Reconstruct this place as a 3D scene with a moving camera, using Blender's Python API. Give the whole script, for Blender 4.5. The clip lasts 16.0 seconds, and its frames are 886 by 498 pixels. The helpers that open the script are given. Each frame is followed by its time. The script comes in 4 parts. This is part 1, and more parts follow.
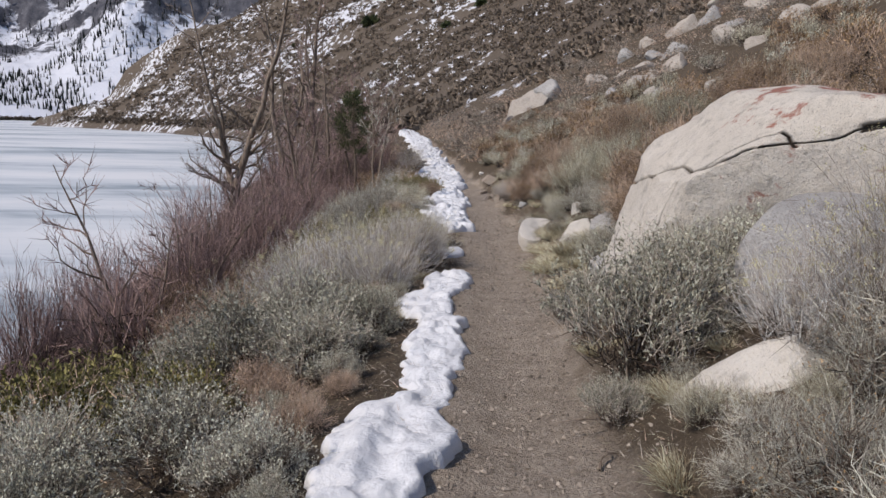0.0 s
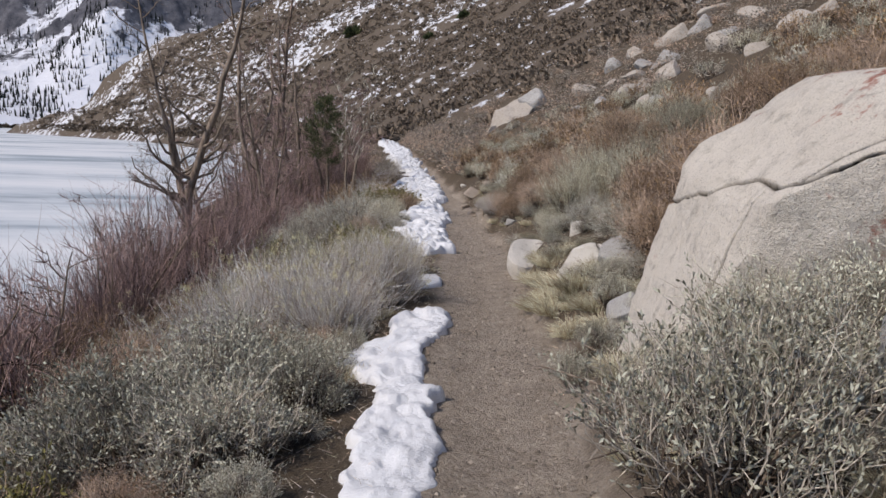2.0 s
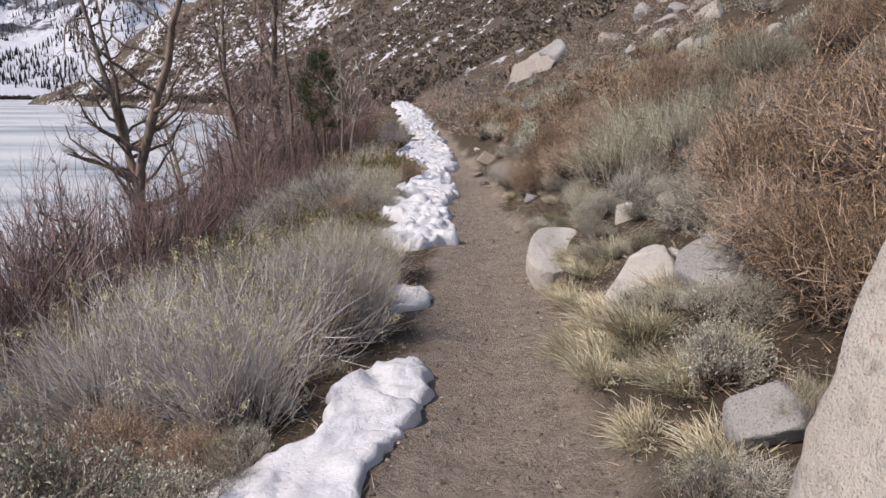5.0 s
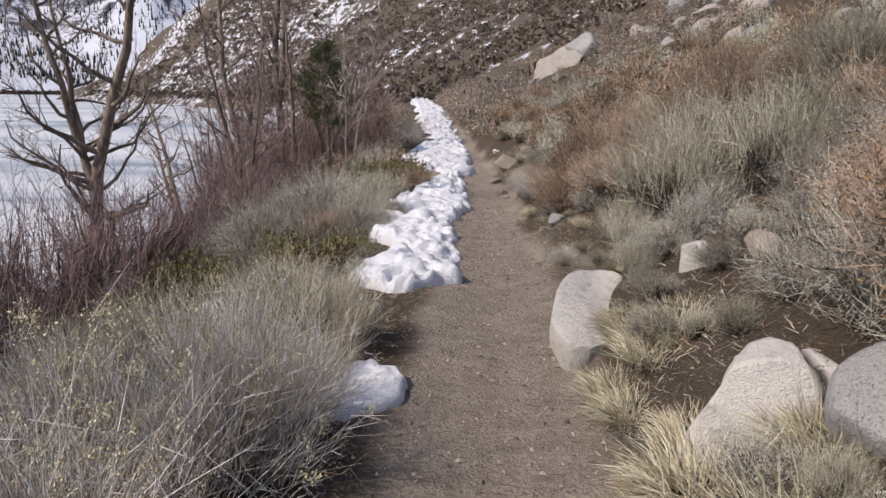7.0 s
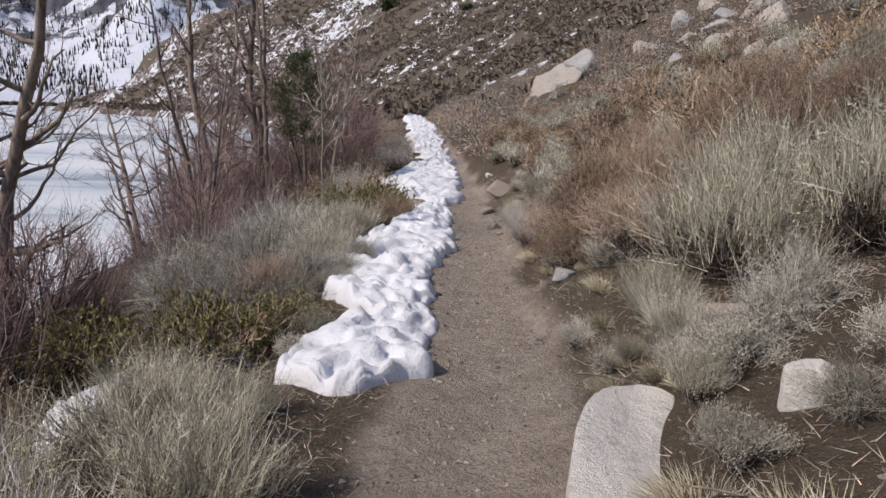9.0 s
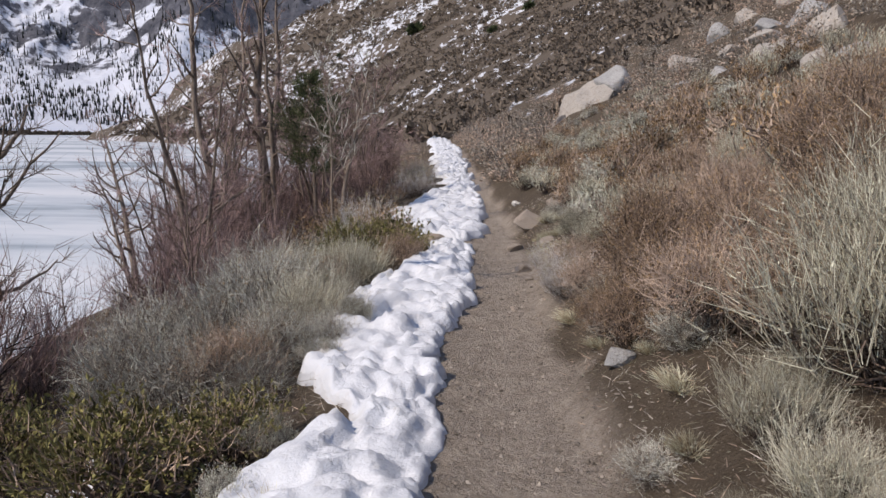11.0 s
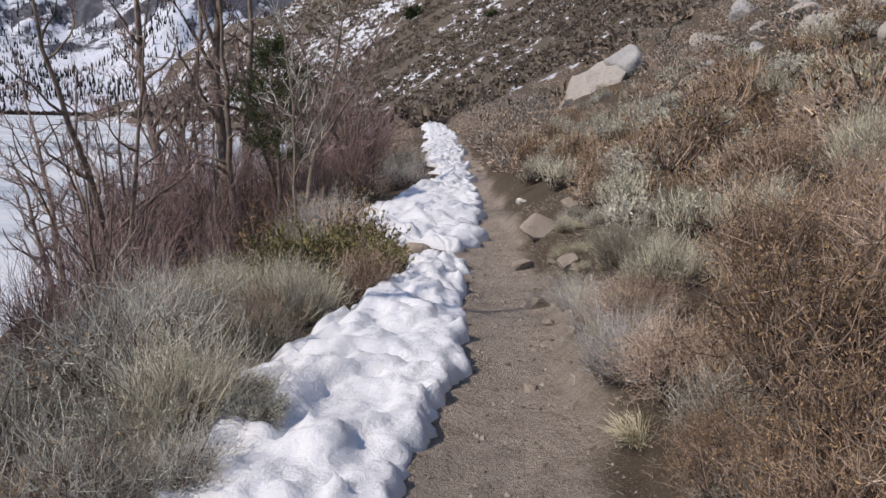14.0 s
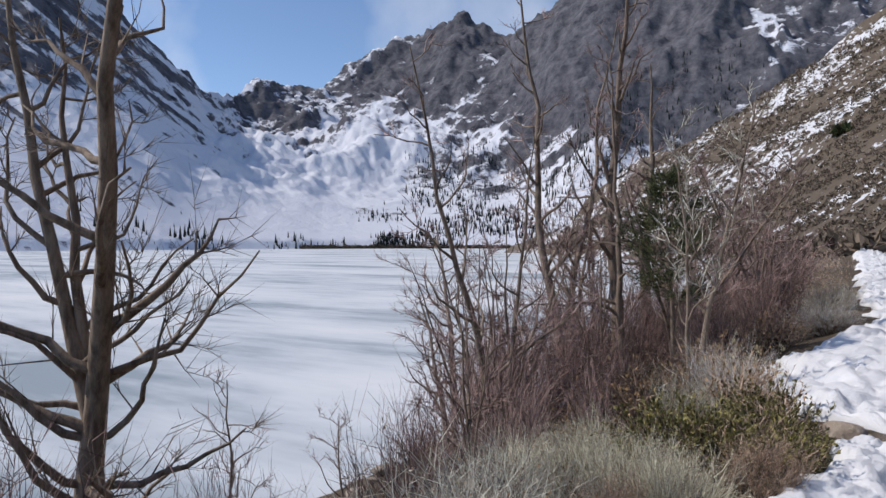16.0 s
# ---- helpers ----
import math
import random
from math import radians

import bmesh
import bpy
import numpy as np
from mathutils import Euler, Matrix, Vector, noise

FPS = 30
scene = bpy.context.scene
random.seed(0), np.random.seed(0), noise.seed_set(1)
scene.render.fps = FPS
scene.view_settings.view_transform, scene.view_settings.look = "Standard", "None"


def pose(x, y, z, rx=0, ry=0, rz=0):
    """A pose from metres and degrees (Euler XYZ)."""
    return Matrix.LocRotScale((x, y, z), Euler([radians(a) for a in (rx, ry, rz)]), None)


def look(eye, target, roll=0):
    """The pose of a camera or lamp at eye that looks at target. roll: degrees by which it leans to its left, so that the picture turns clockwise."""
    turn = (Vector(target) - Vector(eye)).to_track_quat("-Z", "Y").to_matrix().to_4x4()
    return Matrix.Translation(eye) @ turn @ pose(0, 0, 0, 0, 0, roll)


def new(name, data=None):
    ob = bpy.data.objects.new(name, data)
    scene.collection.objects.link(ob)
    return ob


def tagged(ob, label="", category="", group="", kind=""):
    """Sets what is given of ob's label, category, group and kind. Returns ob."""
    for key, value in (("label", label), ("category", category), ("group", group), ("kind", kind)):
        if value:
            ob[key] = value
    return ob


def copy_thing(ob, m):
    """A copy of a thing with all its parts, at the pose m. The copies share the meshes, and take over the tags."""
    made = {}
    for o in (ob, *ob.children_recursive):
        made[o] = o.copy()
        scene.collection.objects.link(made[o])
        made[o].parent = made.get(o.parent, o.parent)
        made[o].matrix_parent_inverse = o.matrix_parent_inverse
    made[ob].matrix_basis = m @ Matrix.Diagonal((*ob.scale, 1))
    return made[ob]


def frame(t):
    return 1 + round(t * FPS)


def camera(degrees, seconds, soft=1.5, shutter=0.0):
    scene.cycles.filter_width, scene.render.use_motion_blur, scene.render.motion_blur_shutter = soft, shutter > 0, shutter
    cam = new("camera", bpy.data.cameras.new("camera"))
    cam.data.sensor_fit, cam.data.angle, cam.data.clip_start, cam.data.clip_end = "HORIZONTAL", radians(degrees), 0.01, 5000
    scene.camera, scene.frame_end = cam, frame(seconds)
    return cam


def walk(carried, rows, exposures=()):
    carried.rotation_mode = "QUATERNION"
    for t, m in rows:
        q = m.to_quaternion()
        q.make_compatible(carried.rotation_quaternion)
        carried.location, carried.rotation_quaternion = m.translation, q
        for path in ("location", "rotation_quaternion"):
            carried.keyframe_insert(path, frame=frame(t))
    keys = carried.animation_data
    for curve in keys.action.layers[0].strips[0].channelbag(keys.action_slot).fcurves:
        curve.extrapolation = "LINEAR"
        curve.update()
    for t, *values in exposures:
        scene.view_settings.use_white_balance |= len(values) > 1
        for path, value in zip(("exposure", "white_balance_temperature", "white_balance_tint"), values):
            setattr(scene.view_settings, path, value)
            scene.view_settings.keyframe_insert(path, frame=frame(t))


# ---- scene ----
cam = camera(61.1, 16.0, soft=1.5)
PATH = [
    (0, (0.286, 0.177, 1.785), (0.174, 2.147, 1.458), 1.2),
    (0.5, (0.311, 0.596, 1.774), (0.196, 2.566, 1.448), 1.4),
    (1, (0.273, 1.028, 1.734), (0.178, 2.999, 1.407), 1.7),
    (1.5, (0.269, 1.482, 1.686), (0.199, 3.456, 1.369), 1.9),
    (2, (0.265, 1.978, 1.681), (0.202, 3.955, 1.386), 1.8),
    (2.5, (0.264, 2.452, 1.68), (0.202, 4.43, 1.389), 1.7),
    (3, (0.328, 2.895, 1.663), (0.26, 4.867, 1.334), 1.3),
    (5.5, (0.46, 5.211, 1.579), (0.332, 7.167, 1.183), 0.4),
    (6, (0.499, 5.73, 1.57), (0.371, 7.691, 1.201), 0.7),
    (6.5, (0.526, 6.276, 1.548), (0.378, 8.238, 1.186), 0.7),
    (7, (0.519, 6.734, 1.545), (0.338, 8.685, 1.143), 0.7),
    (7.5, (0.464, 7.218, 1.536), (0.276, 9.161, 1.105), 0.7),
    (8, (0.495, 7.702, 1.556), (0.315, 9.647, 1.127), 0.8),
    (8.5, (0.499, 8.157, 1.554), (0.336, 10.111, 1.158), 1.3),
    (9, (0.516, 8.575, 1.553), (0.349, 10.535, 1.194), 1.5),
    (9.5, (0.53, 8.973, 1.574), (0.329, 10.935, 1.244), 1.4),
    (12, (0.325, 11.047, 1.545), (0.078, 13.009, 1.243), 0.4),
    (12.5, (0.241, 11.479, 1.518), (0.017, 13.443, 1.215), 0.3),
    (13, (0.251, 11.861, 1.53), (0.039, 13.828, 1.233), 0.7),
    (13.5, (0.264, 12.368, 1.502), (0.049, 14.333, 1.2), 1.2),
    (14, (0.272, 12.84, 1.483), (0.04, 14.797, 1.144), 1.3),
    (14.5, (0.29, 13.207, 1.488), (0.005, 15.153, 1.124), 1.0),
    (15, (0.225, 13.531, 1.536), (-0.244, 15.453, 1.245), 0.6),
    (15.5, (0.204, 13.763, 1.603), (-0.648, 15.566, 1.452), -0.1),
    (16, (0.13, 13.965, 1.625), (-1.081, 15.557, 1.613), -0.0),
]
walk(cam, [(t, look(e, g, r)) for t, e, g, r in PATH], [(0, -0.02, 7050, 14.5), (3, 0.03, 7100, 15), (5.5, 0.12, 7350, 18), (7, 0.12, 7250, 17), (9.5, 0.06, 7100, 16), (13.5, 0.04, 7050, 15), (15, 0.04, 6950, 14), (16, 0.02, 6850, 12.5)])

# ---- world, sun ----
SUN_FROM = Vector((-0.66, -0.44, 0.78)).normalized()
world = bpy.data.worlds.new("world")
scene.world = world
world.use_nodes = True
wn, wl = world.node_tree.nodes, world.node_tree.links
sky = wn.new("ShaderNodeTexSky")
sky.sky_type = "NISHITA"
sky.sun_disc = False
sky.sun_elevation = math.asin(SUN_FROM.z)
sky.sun_rotation = math.atan2(SUN_FROM.x, SUN_FROM.y)
sky.altitude = 2300
sky.dust_density = 0.0
sky.ozone_density = 4.0
wisp, veil, cloud = wn.new("ShaderNodeTexNoise"), wn.new("ShaderNodeValToRGB"), wn.new("ShaderNodeMix")
wisp.inputs["Scale"].default_value, wisp.inputs["Detail"].default_value = 3.2, 6
veil.color_ramp.elements[0].position, veil.color_ramp.elements[1].position = 0.52, 0.80
veil.color_ramp.elements[1].color = (0.6, 0.6, 0.6, 1)
cloud.data_type = "RGBA"
cloud.inputs[7].default_value = (6.5, 6.8, 7.2, 1)
wl.new(wn.new("ShaderNodeTexCoord").outputs["Generated"], wisp.inputs["Vector"])
wl.new(wisp.outputs[0], veil.inputs[0])
wl.new(veil.outputs[0], cloud.inputs[0])
wl.new(sky.outputs[0], cloud.inputs[6])
wl.new(cloud.outputs[2], wn["Background"].inputs[0])
wn["Background"].inputs[1].default_value = 0.15
sun = new("sun", bpy.data.lights.new("sun", "SUN"))
sun.data.energy, sun.data.angle, sun.data.color = 3.3, radians(0.6), (1.0, 0.95, 0.88)
sun.matrix_world = look(SUN_FROM * 50, (0, 0, 0))

# ---- noise ----
def lattice(ix, iy, seed):
    h = (ix * 374761393 + iy * 668265263 + seed * 974634777) & 0x7FFFFFFF
    h = ((h ^ (h >> 13)) * 1274126177) & 0x7FFFFFFF
    return ((h ^ (h >> 16)) & 0xFFFF) / 65535.0


def vnoise(x, y, seed=0):
    x, y = np.asarray(x, float), np.asarray(y, float)
    fx, fy = np.floor(x), np.floor(y)
    ix, iy = fx.astype(np.int64), fy.astype(np.int64)
    u, v = x - fx, y - fy
    u, v = u * u * u * (u * (u * 6 - 15) + 10), v * v * v * (v * (v * 6 - 15) + 10)
    a, b = lattice(ix, iy, seed), lattice(ix + 1, iy, seed)
    c, d = lattice(ix, iy + 1, seed), lattice(ix + 1, iy + 1, seed)
    return (a + (b - a) * u) * (1 - v) + (c + (d - c) * u) * v


def fbm(x, y, octaves=4, seed=0, gain=0.5):
    """Sum of noise octaves, about -1 to 1."""
    total, amp, norm = 0.0, 1.0, 0.0
    for k in range(octaves):
        total = total + amp * (vnoise(x * 2 ** k, y * 2 ** k, seed + 17 * k) * 2 - 1)
        norm += amp
        amp *= gain
    return total / norm * 1.4


def smooth(a, b, v):
    t = np.clip((np.asarray(v, float) - a) / (b - a), 0, 1)
    return t * t * (3 - 2 * t)


# ---- the lie of the land ----
LAKE_Z = -4.4
PATH_X = ([-40, 0, 9, 13, 16, 19, 22, 26, 33, 46, 65], [2.0, 0.48, 0.48, 0.42, 0.14, 0.02, -0.3, -0.75, -1.6, -3.4, -6.5])
PATH_Z = ([-40, 0, 2.5, 5, 9, 13, 19, 23, 27, 33, 46, 65], [1.0, 0.30, 0.2, 0.11, 0.03, 0.0, -0.03, -0.08, 0.0, 0.15, 0.55, 1.2])


def centre(y):
    y = np.asarray(y, float)
    t = np.maximum(y - 65, 0)
    return np.interp(y, *PATH_X) - 0.14 * t - 0.00127 * t * t


def trail(y):
    return np.interp(y, *PATH_Z)


def land_d(d, y):
    """Height of the ground d metres right of the trail's middle."""
    d, y = np.asarray(d, float), np.asarray(y, float)
    near = 1 - smooth(30, 70, y)
    x = centre(y) + d
    base = trail(y)
    right = np.maximum(d - 0.5 - 0.12 * fbm(y * 0.7, y * 0 + 3, 2, 5), 0)
    left = np.maximum(-d - 0.95 - 0.25 * fbm(y * 0.5, y * 0 + 9, 2, 6), 0)
    rise = 0.56 * right - 0.95 * (1 - np.exp(-right * 0.22)) + 0.26 * near * (1 - np.exp(-right * 3.0))
    fall = 0.43 * left - 0.25 * (1 - np.exp(-left * 0.8))
    z = base + rise - fall
    away = smooth(0.3, 2.5, np.abs(d))
    z = z + away * (0.16 * fbm(x * 0.45, y * 0.45, 4, 11) + np.minimum(np.abs(d) * 0.02, 6) * fbm(x * 0.035, y * 0.035, 5, 12))
    z = z + 0.018 * fbm(x * 2.2, y * 2.2, 4, 13) + 0.012 * smooth(0.1, 0.5, np.abs(d))
    z = z - 0.035 * np.exp(-(d / 0.3) ** 2)
    z = np.maximum(z, LAKE_Z - 1.2 + 0.1 * fbm(x * .2, y * .2, 2, 3))
    spur = np.maximum(y - 470 - 30 * fbm(d * 0.03, y * 0, 3, 8), 0)
    return z - spur * 0.45


def land(x, y):
    return float(land_d(x - centre(y), y))


def mesh_from(name, verts, faces, mat, smooth_shade=True):
    me = bpy.data.meshes.new(name)
    me.from_pydata([tuple(v) for v in verts] if not isinstance(verts, list) else verts, [], faces)
    me.materials.append(mat)
    if smooth_shade:
        me.polygons.foreach_set("use_smooth", [True] * len(me.polygons))
    me.update()
    return me


def part(name, me, parent, label=""):
    ob = new(name, me)
    ob.parent = parent
    return tagged(ob, label)


def grid_faces(nu, nv):
    i = np.arange((nu - 1) * (nv - 1))
    a = (i // (nv - 1)) * nv + i % (nv - 1)
    return np.stack([a, a + nv, a + nv + 1, a + 1], 1).tolist()


# ---- materials ----
def material(name, rough=0.9, spec=0.2):
    m = bpy.data.materials.new(name)
    m.use_nodes = True
    n, l = m.node_tree.nodes, m.node_tree.links
    b = n["Principled BSDF"]
    b.inputs["Roughness"].default_value = rough
    b.inputs["Specular IOR Level"].default_value = spec
    return m, n, l, b


def noise_node(n, l, scale, detail=4, rough=0.6, coord=None, stretch=None):
    t = n.new("ShaderNodeTexNoise")
    t.inputs["Scale"].default_value, t.inputs["Detail"].default_value, t.inputs["Roughness"].default_value = scale, detail, rough
    if coord is None:
        coord = n.new("ShaderNodeTexCoord").outputs["Object"]
    if stretch:
        mp = n.new("ShaderNodeMapping")
        mp.inputs["Scale"].default_value = stretch
        l.new(coord, mp.inputs[0])
        coord = mp.outputs[0]
    l.new(coord, t.inputs["Vector"])
    return t.outputs[0]


def ramp(n, l, src, stops):
    r = n.new("ShaderNodeValToRGB")
    while len(r.color_ramp.elements) < len(stops):
        r.color_ramp.elements.new(0.5)
    for e, (p, c) in zip(r.color_ramp.elements, stops):
        e.position = p
        e.color = (*c, 1) if len(c) == 3 else (c[0], c[0], c[0], 1)
    l.new(src, r.inputs[0])
    return r.outputs[0]


def mix(n, l, fac, a, b, mode="MIX"):
    m = n.new("ShaderNodeMix")
    m.data_type, m.blend_type = "RGBA", mode
    for v, k in ((fac, 0), (a, 6), (b, 7)):
        if isinstance(v, (int, float)):
            m.inputs[k].default_value = v
        elif isinstance(v, tuple):
            m.inputs[k].default_value = (*v, 1)
        else:
            l.new(v, m.inputs[k])
    return m.outputs[2]


def calc(n, l, op, a, b=0.0, clamp=False):
    m = n.new("ShaderNodeMath")
    m.operation, m.use_clamp = op, clamp
    for k, v in enumerate((a, b)):
        if isinstance(v, (int, float)):
            m.inputs[k].default_value = v
        else:
            l.new(v, m.inputs[k])
    return m.outputs[0]


def bump(n, l, b, height, strength=0.5, dist=0.02):
    k = n.new("ShaderNodeBump")
    k.inputs["Strength"].default_value, k.inputs["Distance"].default_value = strength, dist
    l.new(height, k.inputs["Height"])
    l.new(k.outputs[0], b.inputs["Normal"])


def plant_material(name, dark, light, hue_spread=0.25, rough=0.85):
    """Twigs or leaves: each plant and each piece of it a little different."""
    m, n, l, b = material(name, rough, 0.15)
    geo, info = n.new("ShaderNodeNewGeometry"), n.new("ShaderNodeObjectInfo")
    dark, light = tuple(v * 0.62 for v in dark), tuple(min(v * 1.28, 0.8) for v in light)
    c = mix(n, l, calc(n, l, "POWER", geo.outputs["Random Per Island"], 1.35), dark, light)
    grey = tuple(0.6 * v + 0.4 * sum(light) / 3 for v in light)
    c = mix(n, l, calc(n, l, "MULTIPLY", info.outputs["Random"], hue_spread), c, grey)
    tone = ramp(n, l, info.outputs["Random"], [(0.0, (0.68,)), (0.5, (1.0,)), (1.0, (1.22,))])
    l.new(mix(n, l, 1.0, c, tone, "MULTIPLY"), b.inputs["Base Color"])
    return m


def ground_material():
    m, n, l, b = material("earth", 0.95, 0.1)
    at = n.new("ShaderNodeAttribute")
    at.attribute_name = "trodden"
    xyz = n.new("ShaderNodeSeparateXYZ")
    co = n.new("ShaderNodeTexCoord").outputs["Object"]
    l.new(co, xyz.inputs[0])
    big, mid, fine = noise_node(n, l, 0.8, 4), noise_node(n, l, 6, 5), noise_node(n, l, 70, 5, 0.75)
    grit = noise_node(n, l, 190, 3, 0.7)
    lumps = noise_node(n, l, 24, 4, 0.7)
    dirt = mix(n, l, ramp(n, l, mid, [(0.32, (0,)), (0.68, (1,))]), (0.285, 0.236, 0.19), (0.46, 0.388, 0.318))
    dirt = mix(n, l, ramp(n, l, lumps, [(0.34, (0.5,)), (0.48, (0,))]), dirt, (0.20, 0.165, 0.133))
    dirt = mix(n, l, ramp(n, l, fine, [(0.50, (0,)), (0.66, (1,))]), dirt, (0.50, 0.44, 0.375))
    dirt = mix(n, l, ramp(n, l, grit, [(0.30, (1,)), (0.42, (0,))]), dirt, (0.13, 0.108, 0.088))
    litter = mix(n, l, mid, (0.065, 0.05, 0.037), (0.165, 0.13, 0.096))
    litter = mix(n, l, ramp(n, l, fine, [(0.55, (0,)), (0.72, (1,))]), litter, (0.30, 0.245, 0.18))
    scrub = mix(n, l, noise_node(n, l, 0.35, 6, 0.7), (0.065, 0.053, 0.042), (0.185, 0.15, 0.118))
    far = calc(n, l, "DIVIDE", calc(n, l, "SUBTRACT", xyz.outputs[1], 45), 60, True)
    soil = mix(n, l, far, litter, scrub)
    c = mix(n, l, at.outputs["Fac"], soil, dirt)
    # patches of old snow on the far hillside
    n1 = noise_node(n, l, 0.26, 5, 0.62, co, (1.7, 0.26, 1.7))
    n2 = noise_node(n, l, 0.018, 3, 0.5, co)
    high = calc(n, l, "DIVIDE", calc(n, l, "SUBTRACT", xyz.outputs[1], 60), 110, True)
    v = calc(n, l, "ADD", n1, calc(n, l, "MULTIPLY", calc(n, l, "SUBTRACT", n2, 0.5), 0.75))
    v = calc(n, l, "ADD", v, calc(n, l, "MULTIPLY", high, 0.08))
    snow = calc(n, l, "MULTIPLY", ramp(n, l, v, [(0.63, (0,)), (0.66, (1,))]), calc(n, l, "GREATER_THAN", xyz.outputs[1], 55))
    c = mix(n, l, snow, c, (0.62, 0.64, 0.68))
    l.new(c, b.inputs["Base Color"])
    bump(n, l, b, calc(n, l, "ADD", calc(n, l, "MULTIPLY", fine, 0.7), calc(n, l, "ADD", calc(n, l, "MULTIPLY", mid, 0.8), calc(n, l, "MULTIPLY", lumps, 1.0))), 1.0, 0.035)
    return m


def snow_material():
    m, n, l, b = material("old_snow", 0.65, 0.3)
    fine, mid = noise_node(n, l, 60, 5, 0.7), noise_node(n, l, 5, 5, 0.6)
    c = mix(n, l, mid, (0.66, 0.69, 0.73), (0.80, 0.80, 0.81))
    c = mix(n, l, calc(n, l, "MULTIPLY", ramp(n, l, noise_node(n, l, 9, 6, 0.75), [(0.60, (0,)), (0.75, (1,))]), 0.45), c, (0.45, 0.40, 0.35))
    c = mix(n, l, calc(n, l, "MULTIPLY", ramp(n, l, fine, [(0.66, (0,)), (0.74, (1,))]), 0.5), c, (0.30, 0.25, 0.20))
    l.new(c, b.inputs["Base Color"])
    b.inputs["Subsurface Weight"].default_value = 0.0
    bump(n, l, b, calc(n, l, "ADD", noise_node(n, l, 13, 5, 0.65), calc(n, l, "MULTIPLY", fine, 0.3)), 0.45, 0.05)
    return m


def granite(name, dark, light, stain=0.0, speck=0.5):
    m, n, l, b = material(name, 0.85, 0.25)
    big, mid, fine = noise_node(n, l, 1.6, 5, 0.6), noise_node(n, l, 9, 6, 0.7), noise_node(n, l, 120, 3, 0.7)
    c = mix(n, l, big, dark, light)
    c = mix(n, l, calc(n, l, "MULTIPLY", ramp(n, l, mid, [(0.53, (0,)), (0.68, (1,))]), 0.6), c, tuple(v * 0.55 for v in dark))
    c = mix(n, l, calc(n, l, "MULTIPLY", ramp(n, l, fine, [(0.56, (0,)), (0.66, (1,))]), speck), c, (0.12, 0.11, 0.10))
    c = mix(n, l, calc(n, l, "MULTIPLY", ramp(n, l, fine, [(0.30, (1,)), (0.42, (0,))]), 0.5), c, (0.72, 0.69, 0.64))
    at = n.new("ShaderNodeAttribute")
    at.attribute_name = "crack"
    c = mix(n, l, at.outputs["Fac"], c, (0.05, 0.042, 0.035))
    if stain:
        s = noise_node(n, l, 2.4, 7, 0.7)
        at = n.new("ShaderNodeAttribute")
        at.attribute_name = "lichen"
        s = ramp(n, l, calc(n, l, "ADD", s, calc(n, l, "MULTIPLY", at.outputs["Fac"], 0.25)), [(0.575, (0,)), (0.63, (1,))])
        c = mix(n, l, calc(n, l, "MULTIPLY", s, stain), c, (0.28, 0.075, 0.045))
    l.new(c, b.inputs["Base Color"])
    bump(n, l, b, calc(n, l, "ADD", mid, calc(n, l, "MULTIPLY", fine, 0.3)), 0.9, 0.035)
    return m


def bark_material(name, dark, light):
    m, n, l, b = material(name, 0.9, 0.15)
    v = noise_node(n, l, 14, 6, 0.7, None, (1, 1, 0.25))
    l.new(mix(n, l, ramp(n, l, v, [(0.35, (0,)), (0.65, (1,))]), dark, light), b.inputs["Base Color"])
    bump(n, l, b, v, 0.8, 0.02)
    return m


def ice_material():
    m, n, l, b = material("lake_ice", 0.55, 0.3)
    co = n.new("ShaderNodeTexCoord").outputs["Object"]
    drift = noise_node(n, l, 0.05, 6, 0.62, co, (0.35, 1.0, 1))
    fine = noise_node(n, l, 0.5, 5, 0.6, co, (0.3, 1.0, 1))
    v = calc(n, l, "ADD", drift, calc(n, l, "MULTIPLY", calc(n, l, "SUBTRACT", fine, 0.5), 0.25))
    c = ramp(n, l, v, [(0.36, (0.30, 0.36, 0.40)), (0.45, (0.53, 0.58, 0.62)), (0.52, (0.65, 0.69, 0.72)), (0.62, (0.75, 0.77, 0.79))])
    l.new(c, b.inputs["Base Color"])
    bump(n, l, b, v, 0.3, 0.3)
    return m


def mountain_material():
    m, n, l, b = material("snowy_rock", 0.9, 0.1)
    geo = n.new("ShaderNodeNewGeometry")
    nz = n.new("ShaderNodeSeparateXYZ")
    l.new(geo.outputs["Normal"], nz.inputs[0])
    at = n.new("ShaderNodeAttribute")
    at.attribute_name = "rocky"
    co = n.new("ShaderNodeTexCoord").outputs["Object"]
    n1, n2 = noise_node(n, l, 0.006, 8, 0.7, co), noise_node(n, l, 0.05, 5, 0.7, co)
    v = calc(n, l, "ADD", calc(n, l, "MULTIPLY", n1, 0.9), calc(n, l, "MULTIPLY", n2, 0.62))
    v = calc(n, l, "ADD", v, calc(n, l, "MULTIPLY", calc(n, l, "SUBTRACT", 0.78, nz.outputs[2]), 0.55))
    v = calc(n, l, "ADD", v, calc(n, l, "SUBTRACT", at.outputs["Fac"], 0.5))
    rock = mix(n, l, ramp(n, l, noise_node(n, l, 0.03, 8, 0.75, co), [(0.35, (0,)), (0.68, (1,))]), (0.035, 0.039, 0.052), (0.165, 0.165, 0.185))
    c = mix(n, l, ramp(n, l, v, [(0.66, (0,)), (0.76, (1,))]), (0.66, 0.69, 0.76), rock)
    l.new(c, b.inputs["Base Color"])
    bump(n, l, b, n2, 0.6, 6.0)
    return m


